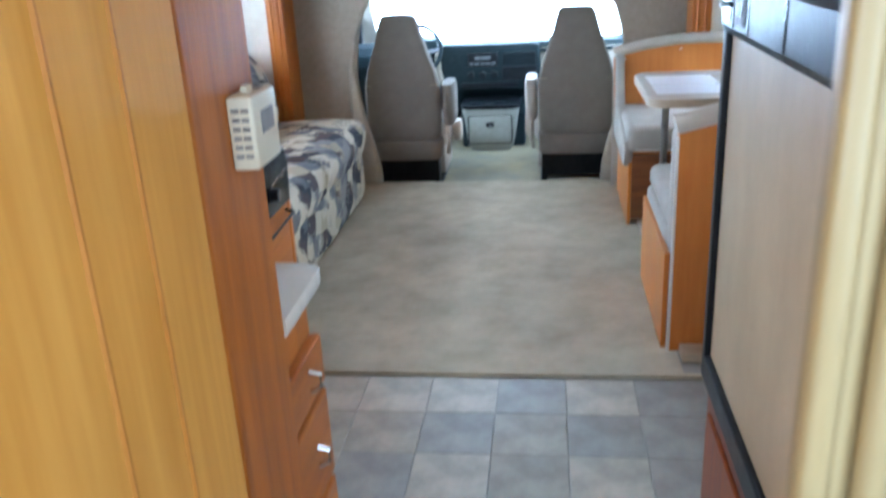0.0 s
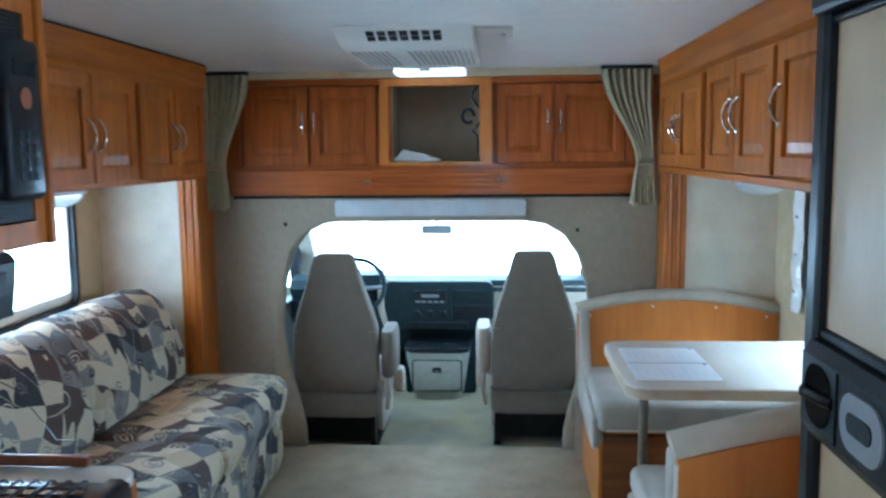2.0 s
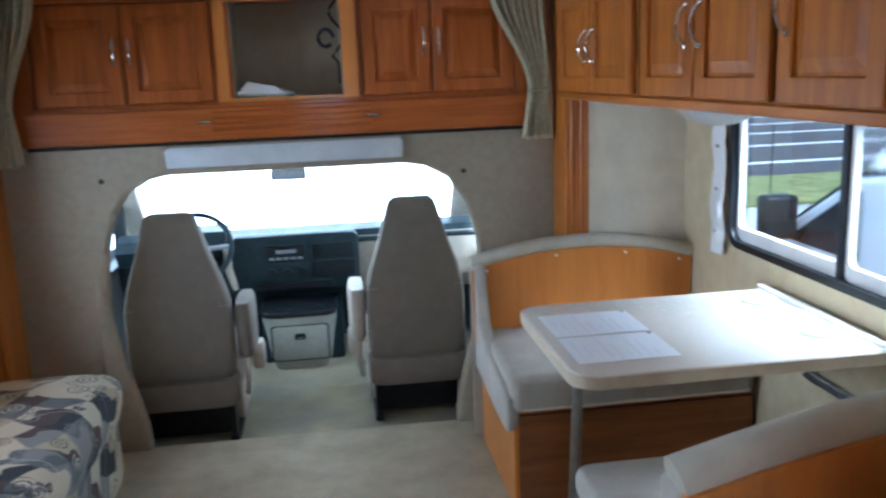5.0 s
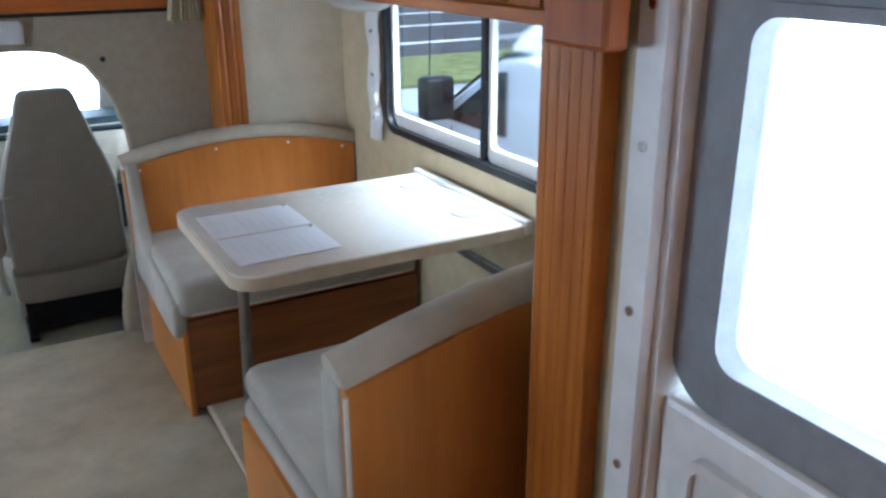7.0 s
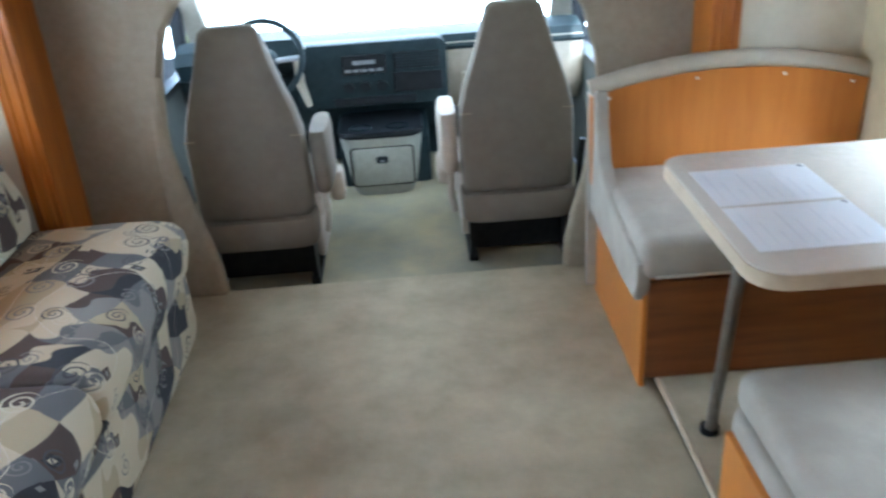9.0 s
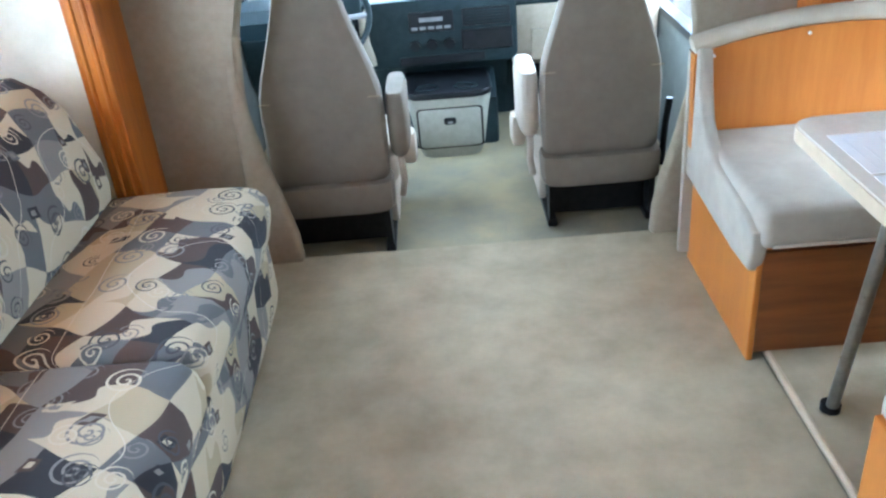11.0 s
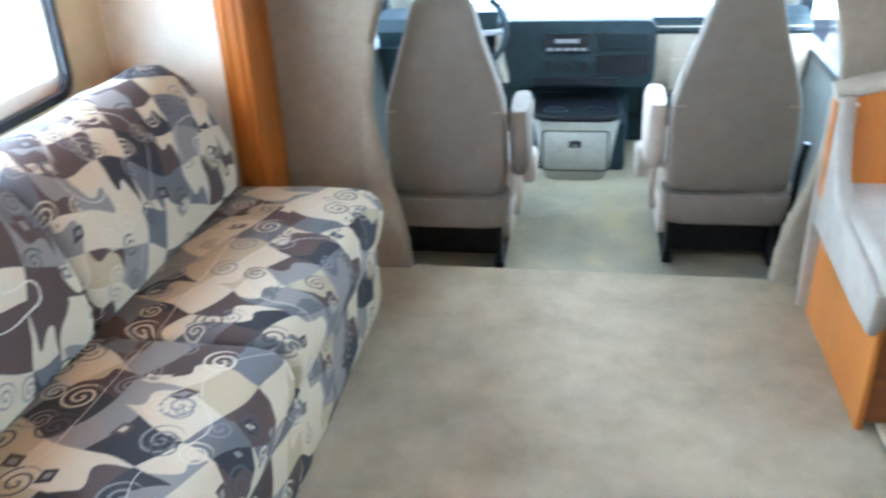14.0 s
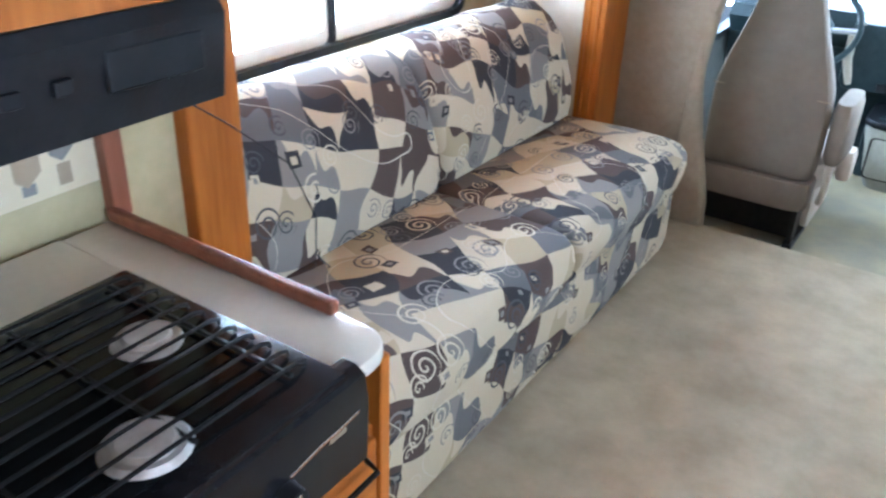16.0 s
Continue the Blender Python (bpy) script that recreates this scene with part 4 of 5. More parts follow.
N = 16
xs = [0.79 + (1.714 - 0.79) * i / N for i in range(N + 1)]
back = [(x, arch_z(x, 0.735, 0.815, 0.74, 1.75)) for x in xs]
part("back_panel", prism([(0.80, 0.36), (1.70, 0.36)] + back[::-1], "y", 4.035, 4.075), maple, fb, "honey plywood backrest panel")
part("back_roll", tube([(x, 4.065, z + 0.022) for x, z in back], 0.030, 12), roll_cloth, fb, "padded roll along the top", True)
part("back_outer", prism([(0.79, 0.03), (1.70, 0.03)] + back[::-1], "y", 4.075, 4.10), suede, fb)
for i in (1, 6, 11, 15):
    part("clip", disc(xs[i], 4.033, back[i][1] - 0.02, 0.005, 0.006, 10, turn=Matrix.Rotation(radians(90), 4, "X")), white_plastic, fb, "small white clip")

rb = dinette_bench("dinette bench with grey-tan cushion and plywood back by the entry door", 2.80, 2.13, 2.2, 1)
part("seat_board", box(FX, WX, 2.22, 2.79, 0.325, 0.34), maple, rb)
part("cushion", prism(rounded(0.85, WX, 2.24, 2.85, 0.05, 5), "z", 0.405, 0.488, 0.028, seg=4), suede, rb, "soft grey-tan seat cushion", True)
part("under_cushion", prism(rounded(0.84, WX, 2.24, 2.84, 0.05, 5), "z", 0.335, 0.405, 0.02, seg=3), suede, rb, "second cushion layer", True)
xs2 = [0.85 + (1.70 - 0.85) * i / N for i in range(N + 1)]
back2 = [(x, 0.775 + 0.10 * math.sin(min(1.0, (x - 0.85) / 0.6) * math.pi / 2)) for x in xs2]
part("back_panel", prism([(0.845, 0.003), (1.70, 0.033)] + back2[::-1], "y", 2.105, 2.135), maple, rb, "honey plywood rear panel")
part("back_pad", prism([(0.86, 0.42), (1.69, 0.42)] + [(x, z - 0.02) for x, z in back2[::-1]], "y", 2.135, 2.235, 0.02), suede, rb, "upholstered inner back", True)
part("back_roll", tube([(x, 2.165, z + 0.004) for x, z in back2], 0.05, 12), roll_cloth, rb, "padded roll along the top", True)
part("end_pad", box(0.845, 0.885, 2.137, 2.235, 0.34, 0.775, 0.018, 3), suede, rb, "padded end of the backrest", True)
part("end_piping", tube([(0.846, 2.10, 0.005), (0.846, 2.10, 0.77)], 0.006, 6), laminate, rb, "pale edge strip", True)

tb = thing("dinette_table", "cream laminate dinette table with tan edge and steel leg", "table", (0.95, 3.1, 0.03))
out = rounded(0.832, 1.685, 2.735, 3.40, 0.075, 8, (0, 1, 1, 0))
part("tabletop", prism(out, "z", 0.7365, 0.772, 0.004), laminate, tb, "", True)
part("edge_band", ring_frame([(x if x > 1.6 else x - 0.004 * (x < 0.9), y + (0.004 if y > 3.3 else -0.004 if y < 2.8 else 0)) for x, y in out], [(x, y) for x, y in out], "z", 0.735, 0.768), table_edge, tb, "tan edge band", True)
part("leg", tube([(0.95, 3.19, 0.036), (0.935, 3.05, 0.735)], 0.016, 14), leg_metal, tb, "grey steel leg", True)
part("foot", disc(0.95, 3.195, 0.033, 0.026, 0.02, 16), black_plastic, tb, "black rubber foot", True)
part("hinge", box(0.91, 0.965, 3.02, 3.08, 0.715, 0.737, 0.003), black_metal, tb)
part("wall_rail", box(1.672, 1.700, 2.725, 3.42, 0.742, 0.785, 0.004), white_plastic, tb, "white wall rail")
for y in (3.26, 2.91):
    bm = tube([(1.585 + 0.042 * math.cos(2 * math.pi * k / 24), y + 0.042 * math.sin(2 * math.pi * k / 24), 0.773) for k in range(24)], 0.005, 6, closed=True)
    cup = part("cup_ring", bm, pale_grille, tb, "grey raised cup ring", True)
    part("cup_floor", disc(1.585, y, 0.7725, 0.038, 0.0015, 24), table_edge, cup)
part("support", box(1.694, 1.716, 2.87, 3.16, 0.545, 0.572, 0.003), leg_metal, tb, "grey steel wall channel")

for k, (y0, y1) in enumerate(((2.825, 3.040), (3.052, 3.267))):
    ps = thing("paper_sheet", "white printed sheet of paper lying on the table", "paper", (1.0, y0, 0.7735), "sheets on the table")
    part("sheet", box(0.868, 1.148, y0, y1, 0.7735, 0.7745), paper, ps)
    for i in range(9):
        x = 0.89 + 0.026 * i
        part("text_line", box(x, x + 0.006, y0 + 0.02, y1 - 0.03 - 0.05 * ((i * 7) % 3), 0.7745, 0.7748), print_grey, ps, "faded print line")
    part("pin", disc(1.135, y1 - 0.012, 0.7746, 0.006, 0.002, 10), grey_door, ps)

bl = thing("window_blind_stack", "white pleated blind drawn aside by the dinette window", "blind", (1.70, 3.80, 0.8))
bm = bmesh.new()
rows, cols = 40, 14
grid = []
for r in range(rows + 1):
    z = 0.815 + 0.625 * r / rows
    wob = 0.004 * math.sin(z * 34) + 0.003 * math.sin(z * 81 + 1)
    grid.append([bm.verts.new((1.700 - 0.012 * (c % 2) - 0.006 * math.sin(z * 26 + c), 3.735 + wob * (1 - c / cols) + 0.085 * c / cols, z)) for c in range(cols + 1)])
for r in range(rows):
    for c in range(cols):
        bm.faces.new((grid[r][c], grid[r + 1][c], grid[r + 1][c + 1], grid[r][c + 1]))
blind = part("pleats", bm, blind_white, bl, "crumpled white pleats")
mod = blind.modifiers.new("thick", "SOLIDIFY")
mod.thickness = 0.003
for z in (0.90, 1.06, 1.22):
    part("bead", disc(1.682, 3.765, z, 0.006, 0.012, 8), leg_metal, bl)

# ---- sofa ----
sf = thing("sofa", "jackknife sofa in cream, grey and brown spiral-patterned cloth", "sofa", (-1.0, 3.0, 0))
base_prof = [(-0.615, 0.035), (-0.600, 0.10), (-0.602, 0.22), (-0.606, 0.30), (-0.64, 0.31), (-1.05, 0.31), (-1.05, 0.02), (-0.64, 0.02)]
part("base", cushion(base_prof, 2.10, 3.935, 30, 0.02, 0, 0.004), jacquard, sf, "skirted cloth base", True)
seat_prof = [(x, z if z < 0.31 else z + 0.034) for x, z in [(-0.66, 0.298), (-0.60, 0.300), (-0.578, 0.325), (-0.572, 0.365), (-0.582, 0.405), (-0.61, 0.432), (-0.66, 0.444), (-0.80, 0.450), (-0.95, 0.446), (-1.08, 0.440), (-1.11, 0.425), (-1.115, 0.36), (-1.09, 0.30), (-0.9, 0.296)]]
for y0, y1 in ((2.09, 3.030), (3.035, 3.955)):
    part("seat_cushion", cushion(seat_prof, y0, y1, 34, 0.034, 0.008, 0.009), jacquard, sf, "plump patterned seat cushion", True)
back_prof = [(-1.075, 0.452), (-1.062, 0.52), (-1.070, 0.60), (-1.095, 0.69), (-1.135, 0.78), (-1.19, 0.85), (-1.26, 0.888), (-1.34, 0.885), (-1.42, 0.84), (-1.47, 0.74), (-1.48, 0.60), (-1.42, 0.50), (-1.30, 0.44), (-1.16, 0.432)]
for y0, y1 in ((2.225, 3.055), (3.060, 3.965)):
    part("back_cushion", cushion(back_prof, y0, y1, 34, 0.045, 0.004, 0.008, u0=3.3), jacquard, sf, "rounded patterned back cushion", True)
# dark sheet that paints the shade where seat and back meet
part("crease", box(-1.13, -1.08, 2.12, 3.93, 0.40, 0.478), gap_shade, sf)

# ---- galley: stove, counter, hood, microwave ----
gb = thing("stove_cabinet", "oak galley base cabinet under the stove", "cabinet", (-0.7, 1.6, 0))
part("body", box(-1.055, -0.415, 1.00, 1.925, 0.0, 0.665, 0.003), oak_v, gb)
part("end_panel", box(-1.055, -0.398, 1.905, 1.930, 0.0, 0.797, 0.003), oak_v, gb)
part("drawer", box(-0.415, -0.396, 1.36, 1.895, 0.40, 0.655, 0.006), oak_y, gb, "wide oak drawer front")
part("drawer", box(-0.415, -0.396, 1.36, 1.895, 0.08, 0.39, 0.006), oak_y, gb, "wide oak drawer front")
for z in (0.63, 0.36):
    part("drawer_handle", tube([(-0.396, 1.50, z), (-0.368, 1.505, z - 0.006), (-0.364, 1.62, z - 0.012), (-0.368, 1.86, z - 0.006), (-0.396, 1.865, z)], 0.005, 8), black_metal, gb, "black wire pull", True)
ct = thing("worktop", "cream laminate worktop with rounded corner beside the stove", "worktop", (-0.7, 1.88, 0.82))
r = 0.06
out = [(-1.055, 1.815), (-0.385, 1.815)] + [(-0.385 - r + r * math.cos(radians(a)), 1.935 - r + r * math.sin(radians(a))) for a in (0, 18, 36, 54, 72, 90)] + [(-1.055, 1.935)]
part("slab", prism(out, "z", 0.812, 0.842, 0.006), laminate, ct, "", True)
part("back_slab", boxes((-1.055, -0.865, 1.0, 1.814, 0.812, 0.842)), laminate, ct)
part("near_slab", boxes((-0.864, -0.385, 1.0, 1.318, 0.812, 0.842)), laminate, ct)
part("guard_strip", box(-1.05, -0.50, 1.912, 1.934, 0.843, 0.868, 0.006), rust_wood, ct, "dark red-brown wood guard strip")
st = thing("stove", "black enamel gas cooktop with wire grate", "stove", (-0.6, 1.57, 0.842))
part("top", box(-0.86, -0.375, 1.322, 1.808, 0.813, 0.856, 0.007), black_enamel, st, "glossy black top", True)
part("front_panel", prism([(-0.386, 0.853), (-0.368, 0.842), (-0.362, 0.800), (-0.366, 0.69), (-0.410, 0.69), (-0.410, 0.853)], "y", 1.322, 1.835, 0.004), black_enamel, st, "glossy black front panel", True)
part("badge", tube([(-0.3635, 1.67, 0.775), (-0.3625, 1.73, 0.786), (-0.3630, 1.77, 0.788), (-0.3630, 1.81, 0.793)], 0.0025, 6), chrome, st, "thin silver badge stroke")
part("badge_bar", box(-0.3655, -0.3600, 1.745, 1.78, 0.778, 0.786), chrome, st, "plain silver bar")
part("recess", prism(rounded(-0.825, -0.42, 1.365, 1.775, 0.03), "z", 0.8565, 0.858), dark_glass, st)
for y in (1.42, 1.53, 1.66):
    kn = part("knob", disc(-0.365, y, 0.752, 0.022, 0.026, 18, r2=0.018, turn=Matrix.Rotation(radians(90), 4, "Y")), black_plastic, st, "black control knob", True)
    part("knob_cap", box(-0.3395, -0.3365, y - 0.004, y + 0.004, 0.738, 0.766, 0.001), chrome, kn, "silver grip mark")
for x, y, r in ((-0.655, 1.69, 0.045), (-0.475, 1.545, 0.050), (-0.70, 1.43, 0.045)):
    bu = part("burner", disc(x, y, 0.858, r * 1.15, 0.008, 28, r2=r), alu, st, "cast aluminium burner", True)
    part("burner_cap", disc(x, y, 0.866, r * 0.82, 0.006, 28, r2=r * 0.7), alu, bu, "", True)
gr = thing("stove_grate", "black wire cooking grate on the stove", "grate", (-0.62, 1.57, 0.858))
for i in range(12):
    x = -0.815 + 0.0345 * i
    part("wire", tube([(x, 1.352, 0.859), (x, 1.36, 0.871), (x, 1.57, 0.873), (x, 1.768, 0.871), (x, 1.782, 0.866), (x, 1.784, 0.858)], 0.0034, 6), black_metal, gr, "", True)
for y in (1.40, 1.58, 1.745):
    part("cross_wire", tube([(-0.825, y, 0.866), (-0.425, y, 0.866)], 0.0038, 6), black_metal, gr, "", True)
for ob in (gb, ct, st, gr):
    ob.location += Vector((0.012, -0.036, -0.014 if ob is not gb else 0.0))
hd = thing("range_hood", "black range hood with small switches under the microwave cabinet", "range hood", (-0.75, 1.6, 1.22))
part("shell", prism([(-1.055, 1.205), (-0.60, 1.185), (-0.545, 1.203), (-0.530, 1.315), (-0.545, 1.335), (-1.055, 1.335)], "y", 1.22, 1.80, 0.005), black_plastic, hd, "", True)
for y in (1.505, 1.565):
    part("switch", box(-0.545, -0.5285, y - 0.012, y + 0.012, 1.262, 1.280, 0.002), black_plastic, hd, "rocker switch")
part("grille", box(-0.538, -0.530, 1.62, 1.76, 1.25, 1.30, 0.003), black_plastic, hd)
mc = thing("microwave_cabinet", "oak cabinet holding a built-in black microwave", "cabinet", (-0.8, 1.7, 1.33))
part("body", boxes((-1.055, -0.56, 1.17, 1.955, 1.337, CEIL - 0.002)), oak_v, mc)
part("face_frame", ring_frame([(1.20, 1.338), (1.955, 1.338), (1.955, CEIL - 0.003), (1.20, CEIL - 0.003)], [(1.25, 1.39), (1.895, 1.39), (1.895, 1.825), (1.25, 1.825)], "x", -0.562, -0.540), oak_v, mc)
part("top_recess", box(-0.541, -0.536, 1.40, 1.86, 1.85, 1.885, 0.002), cherry_x, mc, "narrow recessed rail")
part("side_trim", box(-0.566, -0.528, 1.935, 1.960, 1.336, CEIL - 0.003, 0.006), oak_v, mc)
mw = thing("microwave", "built-in black microwave oven with dark glass door", "microwave", (-0.6, 1.6, 1.40))
part("surround", box(-0.558, -0.542, 1.252, 1.893, 1.392, 1.823, 0.004), black_plastic, mw)
part("oven_door", box(-0.543, -0.510, 1.28, 1.745, 1.455, 1.755, 0.012, 3), black_enamel, mw, "glossy black door", True)
part("door_glass", box(-0.511, -0.5085, 1.32, 1.70, 1.49, 1.715, 0.001), dark_glass, mw, "dark see-through glass")
part("control_panel", box(-0.543, -0.498, 1.748, 1.880, 1.44, 1.765, 0.016, 3), black_plastic, mw, "black control panel", True)
part("display", box(-0.4985, -0.4965, 1.775, 1.855, 1.69, 1.72), dark_glass, mw, "dark display")
# flat reddish disc on the control panel
part("red_sticker", disc(-0.4985, 1.815, 1.645, 0.022, 0.002, 18, turn=Matrix.Rotation(radians(90), 4, "Y")), rust_wood, mw, "round reddish spot")
for k in range(4):
    for j in range(3):
        part("key", box(-0.4985, -0.4965, 1.782 + 0.026 * j, 1.800 + 0.026 * j, 1.48 + 0.028 * k, 1.498 + 0.028 * k), dash_dark, mw)
for k in range(5):
    part("vent_slat", box(-0.545, -0.535, 1.29, 1.86, 1.398 + 0.009 * k, 1.402 + 0.009 * k), dash_dark, mw)
    part("vent_slat", box(-0.545, -0.535, 1.29, 1.86, 1.775 + 0.009 * k, 1.779 + 0.009 * k), dash_dark, mw)

for ob in (mc, mw, hd):
    ob.location += Vector((-0.030, -0.016, -0.010))
structure("galley_corner_trim", box(-1.061, -1.03, 1.889, 1.929, 0.829, 1.40, 0.004), rust_wood, "red-brown wood corner trim", "trim")
wb = thing("wallpaper_border", "wallpaper border strip with grey and tan motifs", "wallpaper border", (-1.058, 1.5, 0.98))
part("strip", box(-1.0602, -1.0585, 1.0, 1.889, 0.905, 1.075), ivory, wb)
for k in range(12):
    y, h = 1.03 + 0.070 * k, 0.05 + 0.03 * ((k * 5) % 3)
    part("motif", prism([(y, 1.06 - h), (y + 0.022, 1.06 - h - 0.016), (y + 0.050, 1.06 - h + 0.008), (y + 0.052, 1.066), (y - 0.002, 1.066)], "x", -1.0588, -1.0576), border_d if k % 2 else border_l, wb)
    part("motif", box(-1.0588, -1.0577, y + 0.01, y + 0.036, 0.92, 0.94 + 0.02 * ((k * 3) % 2)), border_l if k % 2 else border_d, wb)
cd = thing("hanging_cord", "thin dark cord strung from the hood to the guard strip", "cord", (-0.9, 1.93, 1.0))
pts = [(-1.02, 1.82, 1.20), (-0.96, 1.90, 1.135), (-0.86, 2.03, 1.02), (-0.78, 2.10, 0.94), (-0.70, 2.08, 0.86), (-0.62, 1.99, 0.85), (-0.55, 1.945, 0.868)]
part("cord", tube(pts, 0.0015, 6), black_plastic, cd, "", True)

# ---- rear passage: wardrobe wall, near counter, thermostat, fridge ----
WPX = 0.02
wd = thing("wardrobe", "tall honey-oak wardrobe along the passage with a grooved door", "wardrobe", (-0.3, -0.4, 0))
part("body", boxes((-0.62, WPX - 0.020, -0.66, 0.548, 0.0, CEIL - 0.003)), oak_v, wd)
part("end_panel", box(WPX - 0.020, WPX, 0.335, 0.556, 0.0, CEIL - 0.003, 0.003), oak_v, wd, "orange oak end panel")
dr = part("door", box(WPX - 0.020, WPX + 0.004, -0.62, 0.322, 0.02, CEIL - 0.02, 0.004), pale_v, wd, "honey-oak door with vertical grooves")
# raised beads in darker oak, painting the grooves' shade
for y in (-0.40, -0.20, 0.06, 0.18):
    part("groove_bead", tube([(WPX + 0.001, y, 0.03), (WPX + 0.001, y, CEIL - 0.03)], 0.006, 8), groove_shade_oak, dr, "", True)
part("rail_bead", box(WPX + 0.003, WPX + 0.010, 0.08, 0.16, 1.40, 1.412, 0.002), pale_v, dr)
# shade of the door gap, laid on as a dark strip
part("gap", box(WPX - 0.0205, WPX - 0.0185, 0.320, 0.336, 0.0, CEIL - 0.003), gap_shade, wd)
nb = thing("galley_drawers", "oak drawer unit at the near end of the galley", "cabinet", (-0.3, 0.70, 0))
part("body", box(-0.62, -0.016, 0.560, 0.79, 0.0, 0.822, 0.003), oak_v, nb)
for z0, z1 in ((0.62, 0.72), (0.42, 0.605), (0.22, 0.405), (0.03, 0.205)):
    d = part("drawer", box(-0.016, 0.006, 0.566, 0.788, z0, z1, 0.005), oak_y, nb)
    bow = tube([(0.006, 0.69, (z0 + z1) / 2 + 0.02), (0.026, 0.695, (z0 + z1) / 2 + 0.012), (0.026, 0.695, (z0 + z1) / 2 - 0.012), (0.006, 0.69, (z0 + z1) / 2 - 0.02)], 0.005, 8)
    part("handle", bow, chrome, d, "nickel pull", True)
nc = thing("worktop", "cream laminate counter end with rounded corner", "worktop", (-0.3, 0.7, 0.82))
out = [(-0.62, 0.560), (0.022, 0.560)] + [(0.022 - 0.04 + 0.04 * math.cos(radians(a)), 0.81 - 0.04 + 0.04 * math.sin(radians(a))) for a in (0, 30, 60, 90)] + [(-0.62, 0.81)]
part("slab", prism(out, "z", 0.822, 0.855, 0.006), laminate, nc, "", True)
uc = thing("wall_cabinet", "small oak wall cabinet over the near counter end", "cabinet", (-0.3, 0.6, 1.45))
out = [(0.560, CEIL - 0.004), (0.560, 1.44), (0.645, 1.44), (0.675, 1.452), (0.69, 1.48), (0.69, CEIL - 0.004)]
part("body", prism(out, "x", -0.6, -0.02, 0.003), oak_v, uc)
part("cabinet_door", box(-0.02, -0.004, 0.590, 0.682, 1.50, CEIL - 0.03, 0.004), oak_v, uc)
th = thing("thermostat", "ivory thermostat box with vent slots on the wardrobe panel", "thermostat", (WPX + 0.02, 0.49, 1.185))
part("case", box(WPX, WPX + 0.036, 0.442, 0.540, 1.128, 1.226, 0.005, 3), ivory, th, "", True)
part("display", box(WPX + 0.0355, WPX + 0.0370, 0.470, 0.520, 1.172, 1.202, 0.0005), leg_metal, th, "small grey display")
for k in range(6):
    for x in (WPX + 0.007, WPX + 0.020):
        part("slot", box(x, x + 0.010, 0.4405, 0.4425, 1.145 + 0.012 * k, 1.150 + 0.012 * k), leg_metal, th, "vent slot")
part("lever", box(WPX + 0.012, WPX + 0.022, 0.47, 0.49, 1.225, 1.235, 0.001), ivory, th)
part("top_notch", box(WPX + 0.010, WPX + 0.026, 0.505, 0.525, 1.2255, 1.2275), leg_metal, th)

FRX, FY0, FY1 = 0.774, 0.36, 1.082
fr = thing("refrigerator", "two-door refrigerator with pale birch panels and black frame", "refrigerator", (1.0, 0.75, 0.48))
part("body", box(FRX + 0.02, 1.235, FY0 + 0.005, FY1 - 0.01, 0.48, 1.70), black_plastic, fr)
upper = part("upper_door_panel", box(FRX, FRX + 0.022, FY0 + 0.03, FY1 - 0.03, 1.325, 1.655, 0.002), fridge_panel, fr, "pale birch upper door panel")
part("panel_edge", box(FRX - 0.006, FRX + 0.004, FY0 + 0.03, FY1 - 0.03, 1.318, 1.330, 0.003), black_plastic, upper, "black lower edge strip")
part("panel_edge", box(FRX - 0.006, FRX + 0.004, FY0 + 0.03, FY1 - 0.03, 1.648, 1.657, 0.003), black_plastic, upper, "black upper edge strip")
part("lower_door_panel", box(FRX, FRX + 0.022, FY0 + 0.03, FY1 - 0.03, 0.54, 1.215, 0.002), fridge_panel, fr, "pale birch lower door panel")
for y in (FY0, FY1 - 0.03):
    part("frame_edge", box(FRX - 0.012, FRX + 0.03, y, y + 0.03, 0.48, 1.67, 0.005), black_plastic, fr, "black door edge")
part("top_trim", box(FRX - 0.018, FRX + 0.03, FY0, FY1 + 0.005, 1.658, 1.715, 0.008), black_plastic, fr, "black top trim")
part("bottom_trim", box(FRX - 0.012, FRX + 0.03, FY0, FY1, 0.48, 0.54, 0.006), black_plastic, fr, "black bottom trim")
band = part("handle_band", prism([(FRX + 0.02, 1.216), (FRX - 0.014, 1.216), (FRX - 0.022, 1.230), (FRX - 0.022, 1.305), (FRX - 0.014, 1.318), (FRX + 0.02, 1.318)], "y", FY0 + 0.03, FY1 - 0.03), black_plastic, fr, "black handle band")
part("grip_recess", prism(rounded(0.972, 1.040, 1.236, 1.300, 0.028), "x", FRX - 0.0235, FRX - 0.0222), dark_glass, band, "dark finger recess", True)
part("grip_bar", tube([(FRX - 0.022, 0.968, 1.270), (FRX - 0.027, 0.980, 1.270), (FRX - 0.028, 1.028, 1.266), (FRX - 0.022, 1.042, 1.266)], 0.006, 8), black_enamel, band, "glossy grip", True)
part("emblem", prism(rounded(0.855, 0.945, 1.240, 1.296, 0.026), "x", FRX - 0.0245, FRX - 0.022), grey_door, band, "grey oval emblem", True)
part("emblem_bar", prism(rounded(0.875, 0.928, 1.258, 1.278, 0.009), "x", FRX - 0.0255, FRX - 0.0244), black_plastic, band, "black bar in the oval", True)
for y in (0.958, 0.84, 0.62):
    part("band_groove", box(FRX - 0.0235, FRX - 0.021, y - 0.002, y + 0.002, 1.232, 1.304), dark_glass, band)
fs = thing("plinth_cabinet", "red-brown wood base below the refrigerator", "cabinet", (1.0, 0.75, 0))
part("base", box(FRX + 0.004, 1.235, FY0, FY1 - 0.015, 0.0, 0.478, 0.004), rust_wood, fs)
